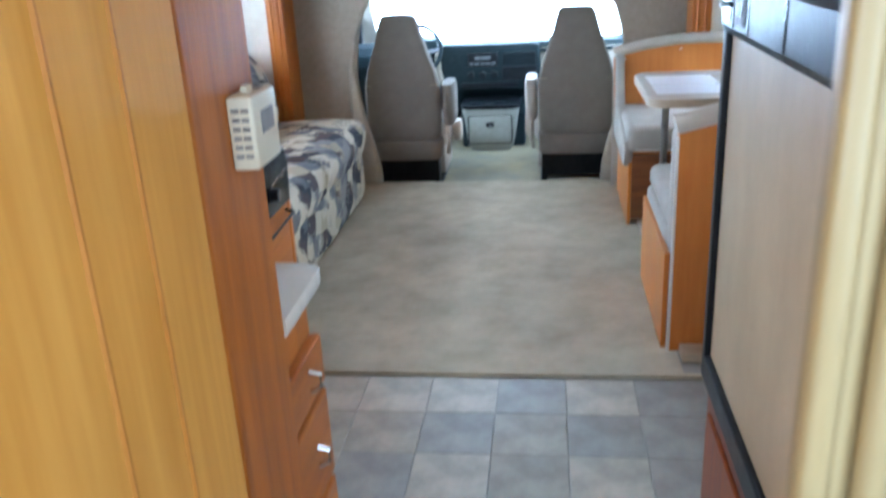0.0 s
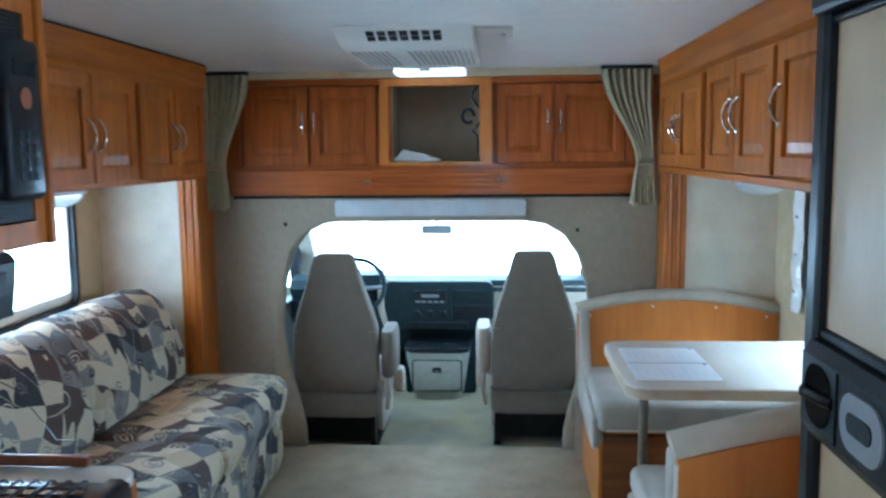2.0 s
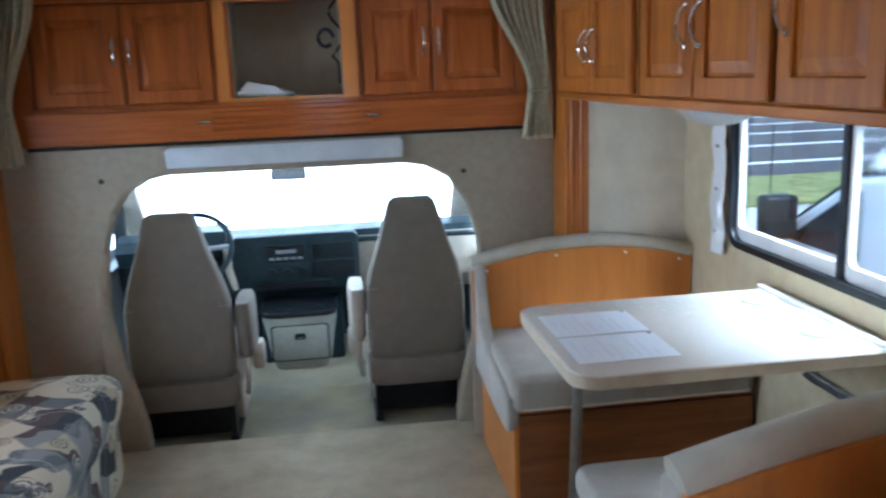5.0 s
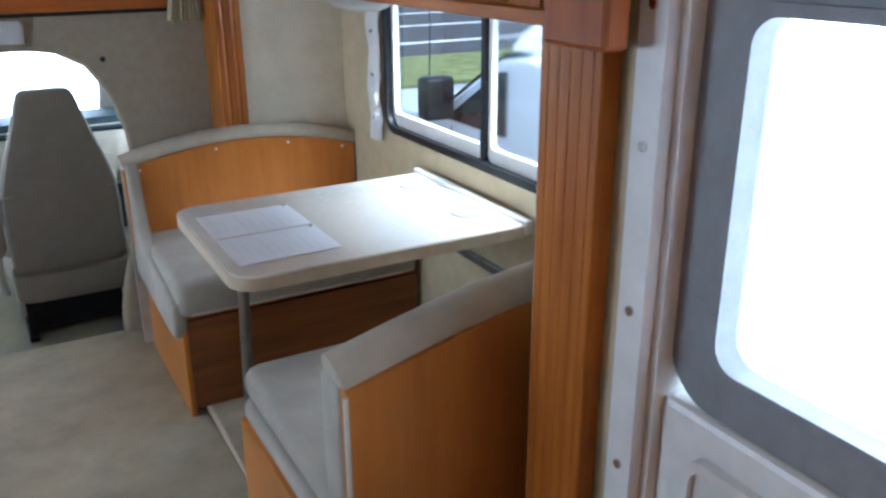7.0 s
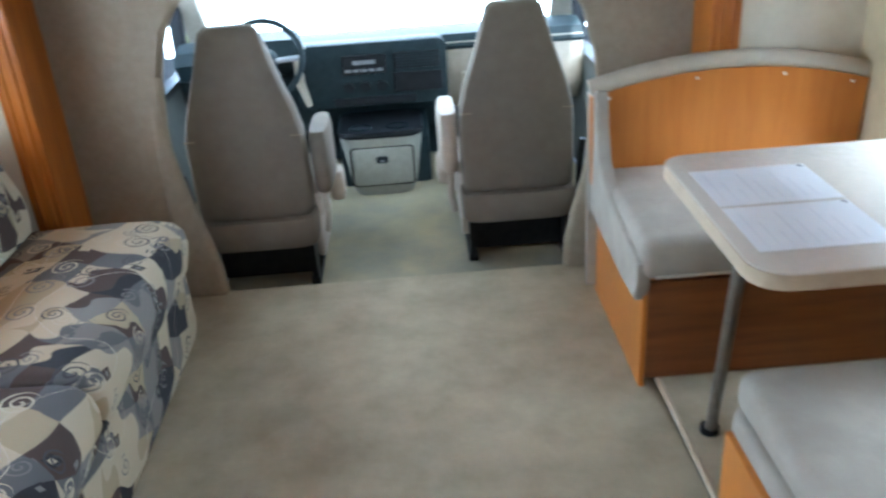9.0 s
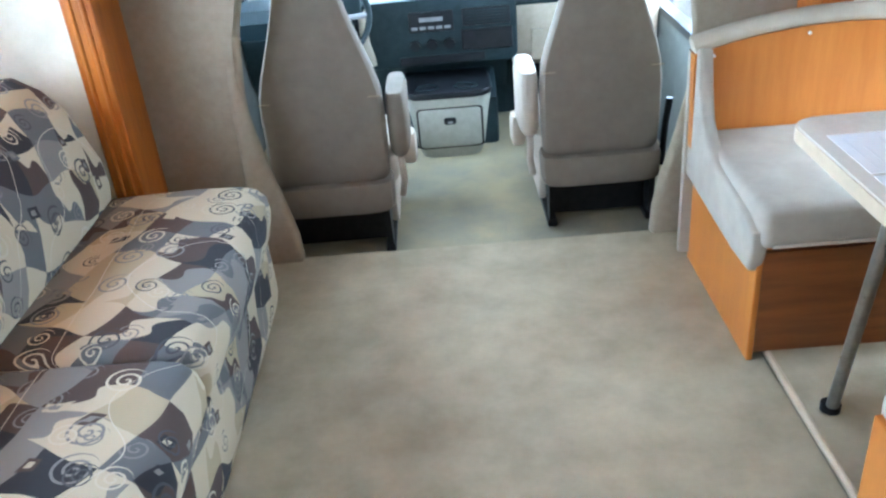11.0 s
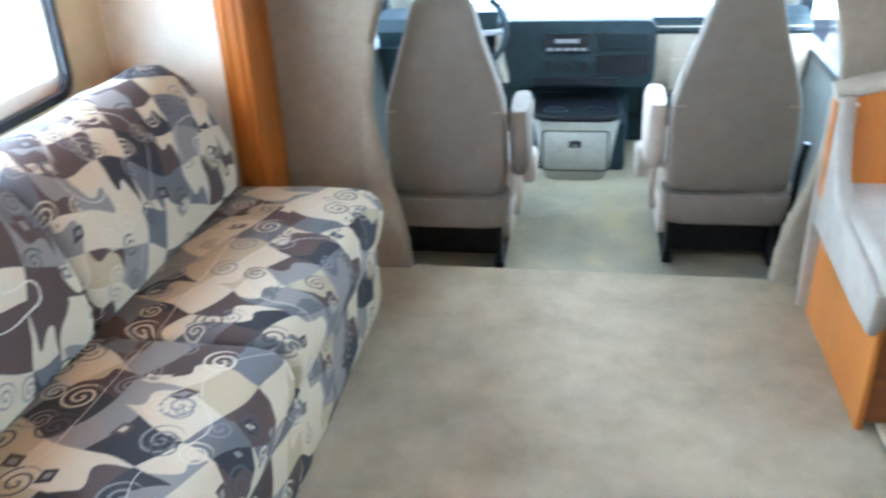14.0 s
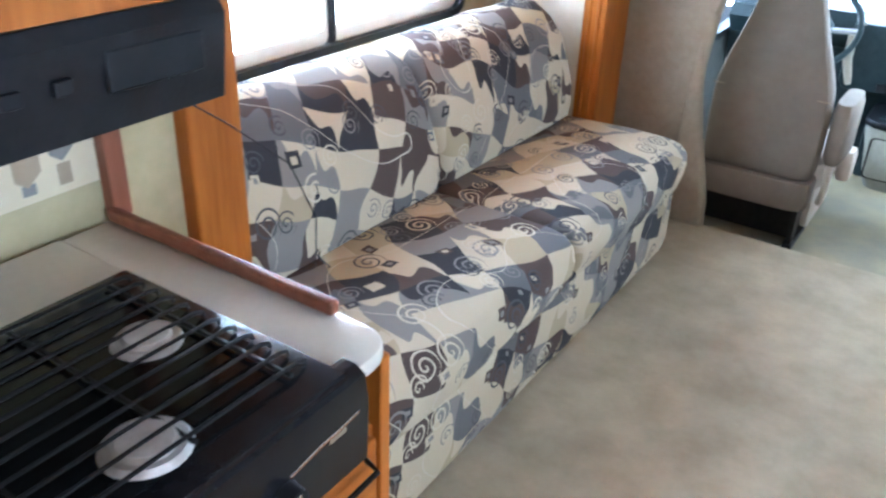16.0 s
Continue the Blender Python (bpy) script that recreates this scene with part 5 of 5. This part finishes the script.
part("vent_board", box(FRX - 0.006, FRX + 0.004, FY0 + 0.04, FY1 - 0.06, 0.10, 0.42, 0.003), cherry_v, fs)
ft = thing("refrigerator_overhead", "oak board above the refrigerator", "cabinet", (1.0, 0.75, 1.72))
part("board", box(FRX - 0.004, 1.235, 0.155, FY1 + 0.004, 1.718, CEIL - 0.003, 0.004), oak_y, ft)
part("side_board", box(FRX + 0.03, 1.235, FY1 - 0.012, FY1 + 0.006, 0.0, 1.716), oak_v, ft)
fd = thing("folding_door", "gold-beige folded accordion door at the bedroom opening", "door", (0.68, -0.02, 0))
for k in range(5):
    x = 0.655 + 0.021 * k
    part("fold", tube([(x, 0.0 - 0.016 * (k % 2), 0.01), (x, 0.0 - 0.016 * (k % 2), CEIL - 0.02)], 0.013, 10), gold_vinyl, fd, "", True)
part("side_jamb", box(0.760, 0.800, 0.022, 0.355, 0.0, 1.716, 0.003), fridge_panel, fd, "pale side board")
part("jamb", box(0.775, 1.235, -0.035, 0.02, 0.0, CEIL - 0.003, 0.004), pale_v, fd, "oak jamb board")
part("lead_post", box(0.622, 0.646, -0.022, 0.012, 0.01, CEIL - 0.02, 0.008, 3), gold_vinyl, fd, "gold-beige leading post", True)

# ---- cab ----
bm = boxes((-1.06, -1.00, 4.36, 6.2, -0.16, 0.50), (-1.06, -1.00, 4.36, 4.62, 0.50, 1.30), (-1.06, -1.00, 4.62, 6.2, 1.14, 1.30))
structure("cab_side_left", bm, cab_lining, "grey-green cab door lining with window opening", "wall")
bm = boxes((1.10, 1.16, 4.36, 6.2, -0.16, 0.50), (1.10, 1.16, 4.36, 4.62, 0.50, 1.30), (1.10, 1.16, 4.62, 6.2, 1.14, 1.30))
structure("cab_side_right", bm, cab_lining, "grey-green cab door lining with window opening", "wall")
structure("cab_roof", boxes((-1.06, 1.16, 4.36, 5.75, 1.26, 1.30)), ceiling_paint, "pale cab headliner", "ceiling")
structure("cab_firewall", box(-1.06, 1.16, 6.0, 6.05, -0.16, 0.55), dash_dark, "dark cab firewall", "wall")
for x0, x1, nm in ((-1.02, -0.90, "pillar_left"), (1.00, 1.12, "pillar_right")):
    structure(nm, prism([(5.62, 1.28), (6.15, 0.60), (6.22, 0.60), (5.70, 1.28)], "x", x0, x1, 0.008), dash_light, "tan windshield pillar", "pillar")
for x, nm in ((-1.03, "window_3"), (1.13, "window_4")):
    w = tagged(new(nm), "bright cab door window", "window", kind="structure")
    BASE[w.name] = Vector((0, 0, 0))
    part("pane", box(x - 0.002, x + 0.002, 4.62, 6.1, 0.49, 1.15), pane_glass, w).visible_shadow = False
    part("window_frame", ring_frame(rounded(4.60, 6.0, 0.48, 1.16, 0.08), rounded(4.64, 5.95, 0.515, 1.125, 0.06), "x", x - 0.035, x + 0.035), black_plastic, w, "black window seal", True)
ws = tagged(new("windshield"), "broad sloping windshield glowing with daylight", "windshield", kind="structure")
BASE[ws.name] = Vector((0, 0, 0))
part("pane", prism([(5.70, 1.255), (6.17, 0.61), (6.175, 0.61), (5.705, 1.255)], "x", -0.92, 1.02), pane_glass, ws).visible_shadow = False
hp = thing("cab_overhead_shelf", "pale moulded shelf above the windshield", "shelf", (0.08, 4.35, 1.19))
part("shelf", prism([(4.362, 1.262), (4.362, 1.195), (4.52, 1.165), (4.75, 1.18), (4.80, 1.265)], "x", -0.46, 0.60, 0.012), console_grey, hp, "", True)
part("lip", prism([(-0.385, 1.278), (0.545, 1.278), (0.56, 1.262), (0.555, 1.195), (-0.395, 1.195), (-0.40, 1.262)], "y", 4.288, 4.309, 0.005), pale_grille, hp, "pale grey front lip", True)
for x0, x1 in ((-0.60, 0.02), (0.12, 0.80)):
    vz = thing("sun_visor", "pale sun visor folded against the headliner", "sun visor", ((x0 + x1) / 2, 5.5, 1.2), "sun visors")
    part("flap", prism([(5.38, 1.225), (5.40, 1.205), (5.66, 1.165), (5.67, 1.185)], "x", x0, x1, 0.006), console_grey, vz, "", True)
    part("rod", tube([(x0 + 0.02, 5.40, 1.222), (x0 + 0.02, 5.40, 1.262)], 0.006, 8), chrome, vz)
rm = thing("rear_view_mirror", "dark rear-view mirror hung at the windshield", "mirror", (0.02, 5.6, 1.0))
part("housing", box(-0.085, 0.115, 5.555, 5.585, 0.975, 1.035, 0.012, 3), grey_door, rm, "", True)
part("stem", tube([(0.015, 5.585, 1.02), (0.015, 5.66, 1.14), (0.015, 5.72, 1.215)], 0.008, 8), black_plastic, rm, "", True)

ds = thing("dashboard", "slate-blue dashboard with radio, vents and tan passenger side", "dashboard", (0.1, 5.8, 0.5))
part("top_pad", prism([(5.62, 0.60), (5.66, 0.655), (5.80, 0.675), (6.12, 0.62), (6.12, 0.50), (5.70, 0.50)], "x", -0.99, 1.09, 0.012), dash_dark, ds, "", True)
part("lower_body", prism([(5.68, 0.505), (5.98, 0.505), (5.98, 0.12), (5.86, 0.12), (5.74, 0.30)], "x", -0.99, 0.34), dash_dark, ds)
part("glove_side", prism([(5.63, 0.62), (5.70, 0.635), (5.90, 0.60), (5.92, 0.22), (5.80, 0.24), (5.66, 0.36)], "x", 0.38, 1.09, 0.012), dash_light, ds, "tan passenger dash", True)
part("glove_door", prism([(5.632, 0.46), (5.655, 0.46), (5.70, 0.30), (5.675, 0.30)], "x", 0.46, 0.98, 0.004), dash_light, ds, "tan glove box door", True)
cs = part("centre_fascia", prism(rounded(-0.38, 0.385, 0.33, 0.66, 0.05), "y", 5.585, 5.72, 0.014), dash_dark, ds, "dark centre stack", True)
part("radio", box(-0.14, 0.075, 5.572, 5.590, 0.505, 0.60, 0.006), black_plastic, cs, "black radio")
part("radio_display", box(-0.09, 0.025, 5.569, 5.573, 0.555, 0.575), grey_door, cs, "grey display")
for i in range(5):
    part("radio_key", box(-0.13 + 0.04 * i, -0.10 + 0.04 * i, 5.568, 5.573, 0.518, 0.532, 0.001), grey_door, cs)
part("vent", box(0.12, 0.35, 5.572, 5.590, 0.52, 0.60, 0.004), black_plastic, cs, "black air vent")
for i in range(5):
    part("vent_slat", box(0.13, 0.34, 5.568, 5.574, 0.53 + 0.014 * i, 0.536 + 0.014 * i), dash_dark, cs)
part("tray", box(0.11, 0.36, 5.572, 5.590, 0.40, 0.50, 0.006), black_plastic, cs)
for i in range(3):
    part("dial", disc(-0.12 + 0.085 * i, 5.585, 0.44, 0.026, 0.016, 18, turn=Matrix.Rotation(radians(90), 4, "X")), black_plastic, cs, "heater dial", True)
part("ash_tray", box(-0.20, 0.22, 5.572, 5.590, 0.345, 0.385, 0.005), black_plastic, cs)
part("instrument_hood", prism([(5.56, 0.62), (5.60, 0.70), (5.80, 0.71), (5.82, 0.62)], "x", -0.80, -0.36, 0.015), dash_dark, ds, "instrument hood", True)
part("grab_roll", tube([(-0.33, 5.60, 0.66), (-0.36, 5.57, 0.60), (-0.36, 5.58, 0.48), (-0.33, 5.60, 0.36)], 0.022, 10), dash_light, ds, "pale rounded trim", True)

sw = thing("steering_wheel", "dark steering wheel with pale hub spokes", "steering wheel", (-0.50, 5.40, 0.65))
tilt = Matrix.Translation((-0.50, 5.38, 0.655)) @ Matrix.Rotation(radians(62), 4, "X")
part("rim", tube([tilt @ Vector((0.19 * math.cos(2 * math.pi * k / 40), 0.19 * math.sin(2 * math.pi * k / 40), 0)) for k in range(40)], 0.015, 10, closed=True), dash_dark, sw, "", True)
for a in (0, 180, 250, 290):
    p = Vector((0.185 * math.cos(radians(a)), 0.185 * math.sin(radians(a)), 0))
    part("spoke", tube([tilt @ (p * 0.25 + Vector((0, 0, -0.03))), tilt @ p], 0.013, 8), grey_door, sw, "", True)
bm = bmesh.new()
bmesh.ops.create_uvsphere(bm, u_segments=18, v_segments=10, radius=1, matrix=tilt @ Matrix.Translation((0, 0, -0.03)) @ Matrix.Diagonal((0.075, 0.065, 0.03, 1)))
part("hub", bm, dash_dark, sw, "", True)
part("column", tube([tilt @ Vector((0, 0, -0.04)), tilt @ Vector((0, 0, -0.32))], 0.035, 12), dash_dark, sw, "", True)

cn = thing("engine_console", "grey-beige console box with dark cup tray between the seats", "console", (0.035, 5.3, -0.08))
CONSOLE = Matrix.Translation((0.022, 5.495, -0.085)) @ Matrix.Diagonal((1.17, 0.98, 0.765, 1)) @ Matrix.Translation((-0.035, -5.22, 0.084))
part("body", loft([(-0.084, 0.035, 5.28, 0.125, 0.15), (-0.02, 0.035, 5.28, 0.145, 0.165), (0.18, 0.035, 5.285, 0.165, 0.175), (0.30, 0.035, 5.29, 0.180, 0.185), (0.325, 0.035, 5.29, 0.178, 0.185)], 28, 6), console_grey, cn, "", True)
part("front_lid", prism(rounded(-0.095, 0.165, 0.0, 0.255, 0.02), "y", 5.098, 5.125, 0.006), console_grey, cn, "hinged front lid", True)
# dark outline painting the shade round the lid
part("lid_gap", ring_frame(rounded(-0.103, 0.173, -0.008, 0.263, 0.024), rounded(-0.096, 0.166, -0.001, 0.256, 0.02), "y", 5.104, 5.13), gap_shade, cn)
lt = part("latch", prism(rounded(0.010, 0.060, 0.155, 0.200, 0.01), "y", 5.093, 5.100), black_plastic, cn, "small dark latch", True)
part("latch_button", box(0.025, 0.045, 5.089, 5.094, 0.162, 0.175, 0.002), grey_door, lt)
part("cup_tray", loft([(0.322, 0.035, 5.29, 0.182, 0.188), (0.345, 0.035, 5.29, 0.186, 0.192), (0.36, 0.035, 5.29, 0.178, 0.184)], 28, 6), black_plastic, cn, "dark cup tray", True)
for x in (-0.05, 0.11):
    part("cup_well", tube([(x + 0.045 * math.cos(2 * math.pi * k / 20), 5.20 + 0.045 * math.sin(2 * math.pi * k / 20), 0.362) for k in range(20)], 0.007, 6, closed=True), dash_dark, cn, "cup holder ring", True)
for ob in list(cn.children_recursive):
    shift = Matrix.Translation(BASE[cn.name])
    ob.data.transform(shift.inverted() @ CONSOLE @ shift)
part("rear_hump", prism([(5.55, -0.085), (5.55, 0.16), (5.66, 0.24), (6.0, 0.28), (6.0, -0.085)], "x", -0.20, 0.27, 0.02), dash_dark, cn, "dark engine cover", True)


def cab_seat(label, cx, y, arm):
    """A captain's chair seen from behind. arm: the side of its armrest, +1 or -1."""
    s = thing("captain_chair", label, "chair", (cx, y, -0.08), "captain's chairs")
    lv = [(0.225, 0.215, 0.055), (0.24, 0.226, 0.062), (0.34, 0.232, 0.07), (0.50, 0.232, 0.072), (0.58, 0.226, 0.072), (0.66, 0.205, 0.07), (0.76, 0.170, 0.066), (0.86, 0.137, 0.06), (0.93, 0.118, 0.054), (0.965, 0.105, 0.046), (0.980, 0.085, 0.03)]
    part("backrest", loft([(z, cx, y + 0.10 * (0.98 - z) * 0.2 + 0.02, w, d) for z, w, d in lv], 28, 5), chair_cloth, s, "tan cloth seat back", True)
    part("back_seam", tube([(cx - 0.228, y - 0.034, 0.565), (cx, y - 0.038, 0.57), (cx + 0.228, y - 0.034, 0.565)], 0.0025, 6), cavity, s)
    part("front_pad", loft([(0.30, cx, y + 0.10, 0.20, 0.05), (0.50, cx, y + 0.115, 0.215, 0.06), (0.66, cx, y + 0.105, 0.185, 0.055), (0.88, cx, y + 0.09, 0.12, 0.045), (0.955, cx, y + 0.085, 0.095, 0.03)], 24, 4), chair_side, s, "lighter front padding", True)
    part("lower_band", loft([(0.10, cx, y + 0.03, 0.222, 0.085), (0.115, cx, y + 0.03, 0.234, 0.092), (0.205, cx, y + 0.03, 0.238, 0.095), (0.222, cx, y + 0.03, 0.232, 0.09)], 28, 6), chair_cloth, s, "tan cloth lower band", True)
    part("seat_cushion", loft([(0.14, cx, y + 0.31, 0.24, 0.24), (0.17, cx, y + 0.31, 0.262, 0.26), (0.27, cx, y + 0.31, 0.262, 0.26), (0.30, cx, y + 0.31, 0.235, 0.235)], 28, 5), chair_side, s, "light seat cushion", True)
    ax = cx + arm * 0.275
    part("armrest", loft([(0.30, ax, y + 0.16, 0.030, 0.14), (0.32, ax, y + 0.16, 0.040, 0.155), (0.52, ax, y + 0.15, 0.042, 0.155), (0.555, ax, y + 0.15, 0.034, 0.14)], 20, 4), chair_side if arm < 0 else chair_cloth, s, "padded folding armrest", True)
    part("recline_lever", tube([(ax, y + 0.02, 0.30), (ax + arm * 0.005, y + 0.02, 0.20), (ax - arm * 0.01, y + 0.06, 0.12)], 0.014, 8), chair_side, s, "plastic side lever", True)
    part("side_cover", prism(rounded(y + 0.09, y + 0.52, -0.03, 0.165, 0.05), "x", cx + arm * 0.222 - 0.014, cx + arm * 0.222 + 0.014, 0.006), chair_side, s, "pale plastic side cover", True)
    part("side_knob", loft([(0.13, ax + arm * 0.018, y + 0.40, 0.026, 0.05), (0.15, ax + arm * 0.018, y + 0.40, 0.032, 0.06), (0.24, ax + arm * 0.018, y + 0.40, 0.032, 0.06), (0.26, ax + arm * 0.018, y + 0.40, 0.024, 0.05)], 16, 4), chair_side, s, "pale recline knob", True)
    part("base_box", boxes((cx - 0.19, cx + 0.19, y + 0.04, y + 0.48, -0.06, 0.10)), black_metal, s, "black steel seat base")
    for k in (-1, 1):
        part("rail", box(cx + k * 0.20 - 0.02, cx + k * 0.20 + 0.02, y - 0.04, y + 0.50, -0.084, -0.055, 0.006), black_metal, s, "black floor rail")
        part("bracket", prism([(y - 0.04, 0.10), (y + 0.10, 0.10), (y + 0.02, -0.06), (y - 0.03, -0.06)], "x", cx + k * 0.20 - 0.012, cx + k * 0.20 + 0.012), black_metal, s)
    sx = cx - arm * 0.27
    part("belt_stalk", tube([(sx, y + 0.10, 0.10), (sx, y + 0.06, 0.30), (sx - arm * 0.01, y + 0.05, 0.40)], 0.014, 8), black_plastic, s, "black belt buckle stalk", True)


cab_seat("tan cloth driver's captain chair with folded armrest", -0.455, 4.50, 1)
cab_seat("tan cloth passenger captain chair with pale armrest", 0.61, 4.60, -1)
for x, lean in ((-0.80, 0.03), (0.95, -0.03)):
    sb = thing("seat_belt", "grey seat belt hanging from the door pillar", "seat belt", (x, 4.52, 0.1), "seat belts")
    part("strap", prism([(x, 4.46), (x + 0.004, 4.46), (x + 0.004, 4.51), (x, 4.51)], "z", -0.084, 1.08), console_grey, sb)
    part("guide", box(x - 0.014, x + 0.016, 4.455, 4.515, 1.06, 1.13, 0.006), black_plastic, sb, "black belt guide")
    part("buckle", box(x - 0.012, x + 0.014, 4.455, 4.515, 0.50, 0.60, 0.006), chrome, sb, "metal buckle tongue")

# ---- outdoors ----
structure("ground", box(-300, 300, -300, 300, -1.05, -0.95), asphalt, "grey asphalt parking ground", "ground")
structure("grass_verge", prism([(-40.0, 14.2), (60.0, 14.2), (60.0, 17.6), (-40.0, 17.6)], "z", -0.949, -0.90), grass_mat, "dry green roadside grass", "grass")
for k in range(5):
    structure("parking_line", prism([(-30.0, 20.0 + 4.0 * k), (60.0, 20.0 + 4.0 * k), (60.0, 20.35 + 4.0 * k), (-30.0, 20.35 + 4.0 * k)], "z", -0.949, -0.944), line_paint, "white painted parking line", "road marking")

tr = thing("pickup_truck", "white pickup truck parked beside the motorhome", "truck", (4.1, 5.3, -0.95))
TX0, TX1 = 3.15, 4.95
side = [(2.2, -0.45), (7.9, -0.45), (8.0, 0.05), (7.9, 0.22), (6.35, 0.36), (6.0, 0.38), (5.15, 0.86), (4.9, 0.90), (3.2, 0.90), (2.9, 0.86), (2.2, 0.80)]
part("body", prism(side, "x", TX0, TX1, 0.05, seg=3), car_paint, tr, "glossy white body", True)
part("front_side_window", prism([(5.04, 0.40), (5.78, 0.40), (5.12, 0.79), (5.04, 0.80)], "x", TX0 - 0.006, TX0 + 0.02), car_glass, tr, "dark side glass")
part("windshield", prism([(6.02, 0.40), (5.22, 0.86), (5.26, 0.88), (6.08, 0.41)], "x", TX0 + 0.12, TX1 - 0.12), car_glass, tr, "dark windshield")
part("wing_mirror", box(TX0 - 0.24, TX0 - 0.02, 5.62, 5.76, 0.42, 0.70, 0.03, 3), black_plastic, tr, "large black tow mirror", True)
part("mirror_arm", tube([(TX0 - 0.10, 5.66, 0.46), (TX0 + 0.02, 5.62, 0.42)], 0.02, 8), black_plastic, tr)
part("antenna", tube([(TX0 + 0.15, 6.3, 0.34), (TX0 + 0.12, 6.22, 1.1)], 0.004, 6), black_plastic, tr, "thin black antenna")
part("door_handle", box(TX0 - 0.03, TX0 + 0.01, 4.30, 4.50, 0.22, 0.26, 0.01), car_paint, tr)
part("door_seam", box(TX0 - 0.003, TX0 + 0.01, 4.17, 4.185, -0.40, 0.82), grey_door, tr)
part("door_seam", box(TX0 - 0.003, TX0 + 0.01, 5.70, 5.715, -0.40, 0.36), grey_door, tr)
part("fender_badge", disc(TX0 - 0.003, 6.02, 0.16, 0.05, 0.012, 16, turn=Matrix.Rotation(radians(-90), 4, "Y")), grey_door, tr, "plain dark oval")
for y in (3.0, 7.0):
    for x in (TX0 + 0.10, TX1 - 0.10):
        w = part("wheel", disc(x - 0.11, y, -0.56, 0.38, 0.22, 28, turn=Matrix.Rotation(radians(90), 4, "Y")), tyre_mat, tr, "black tyre", True)
        part("rim", disc(x - 0.115, y, -0.56, 0.22, 0.23, 20, turn=Matrix.Rotation(radians(90), 4, "Y")), chrome, w, "steel rim")

# ---- vinyl floor pieces, last ----
TILE = 0.2215
floor_ob = bpy.data.objects["floor"]
bm = box(-TILE / 2 + 0.0012, TILE / 2 - 0.0012, -TILE / 2 + 0.0012, TILE / 2 - 0.0012, -0.006, 0.0, 0.0012, 1)
tiles = []
for nm, mt in (("tile", tile_mat), ("tile_dark", tile_grey)):
    me = bpy.data.meshes.new(nm)
    bm.to_mesh(me)
    me.materials.append(mt)
    tiles.append(me)
bm.free()
rng = random.Random(4)
for i in range(-4, 7):
    for j in range(0, 16):
        x, y = 0.155 + TILE * i, 1.9 - TILE * (j + 0.5)
        if x < -0.95 or x > 1.20:
            continue
        ob = new("tile", tiles[1 if (i + j) % 2 and rng.random() < 0.8 or rng.random() < 0.12 else 0])
        ob.location = (x, y, 0)
        ob.parent = floor_ob
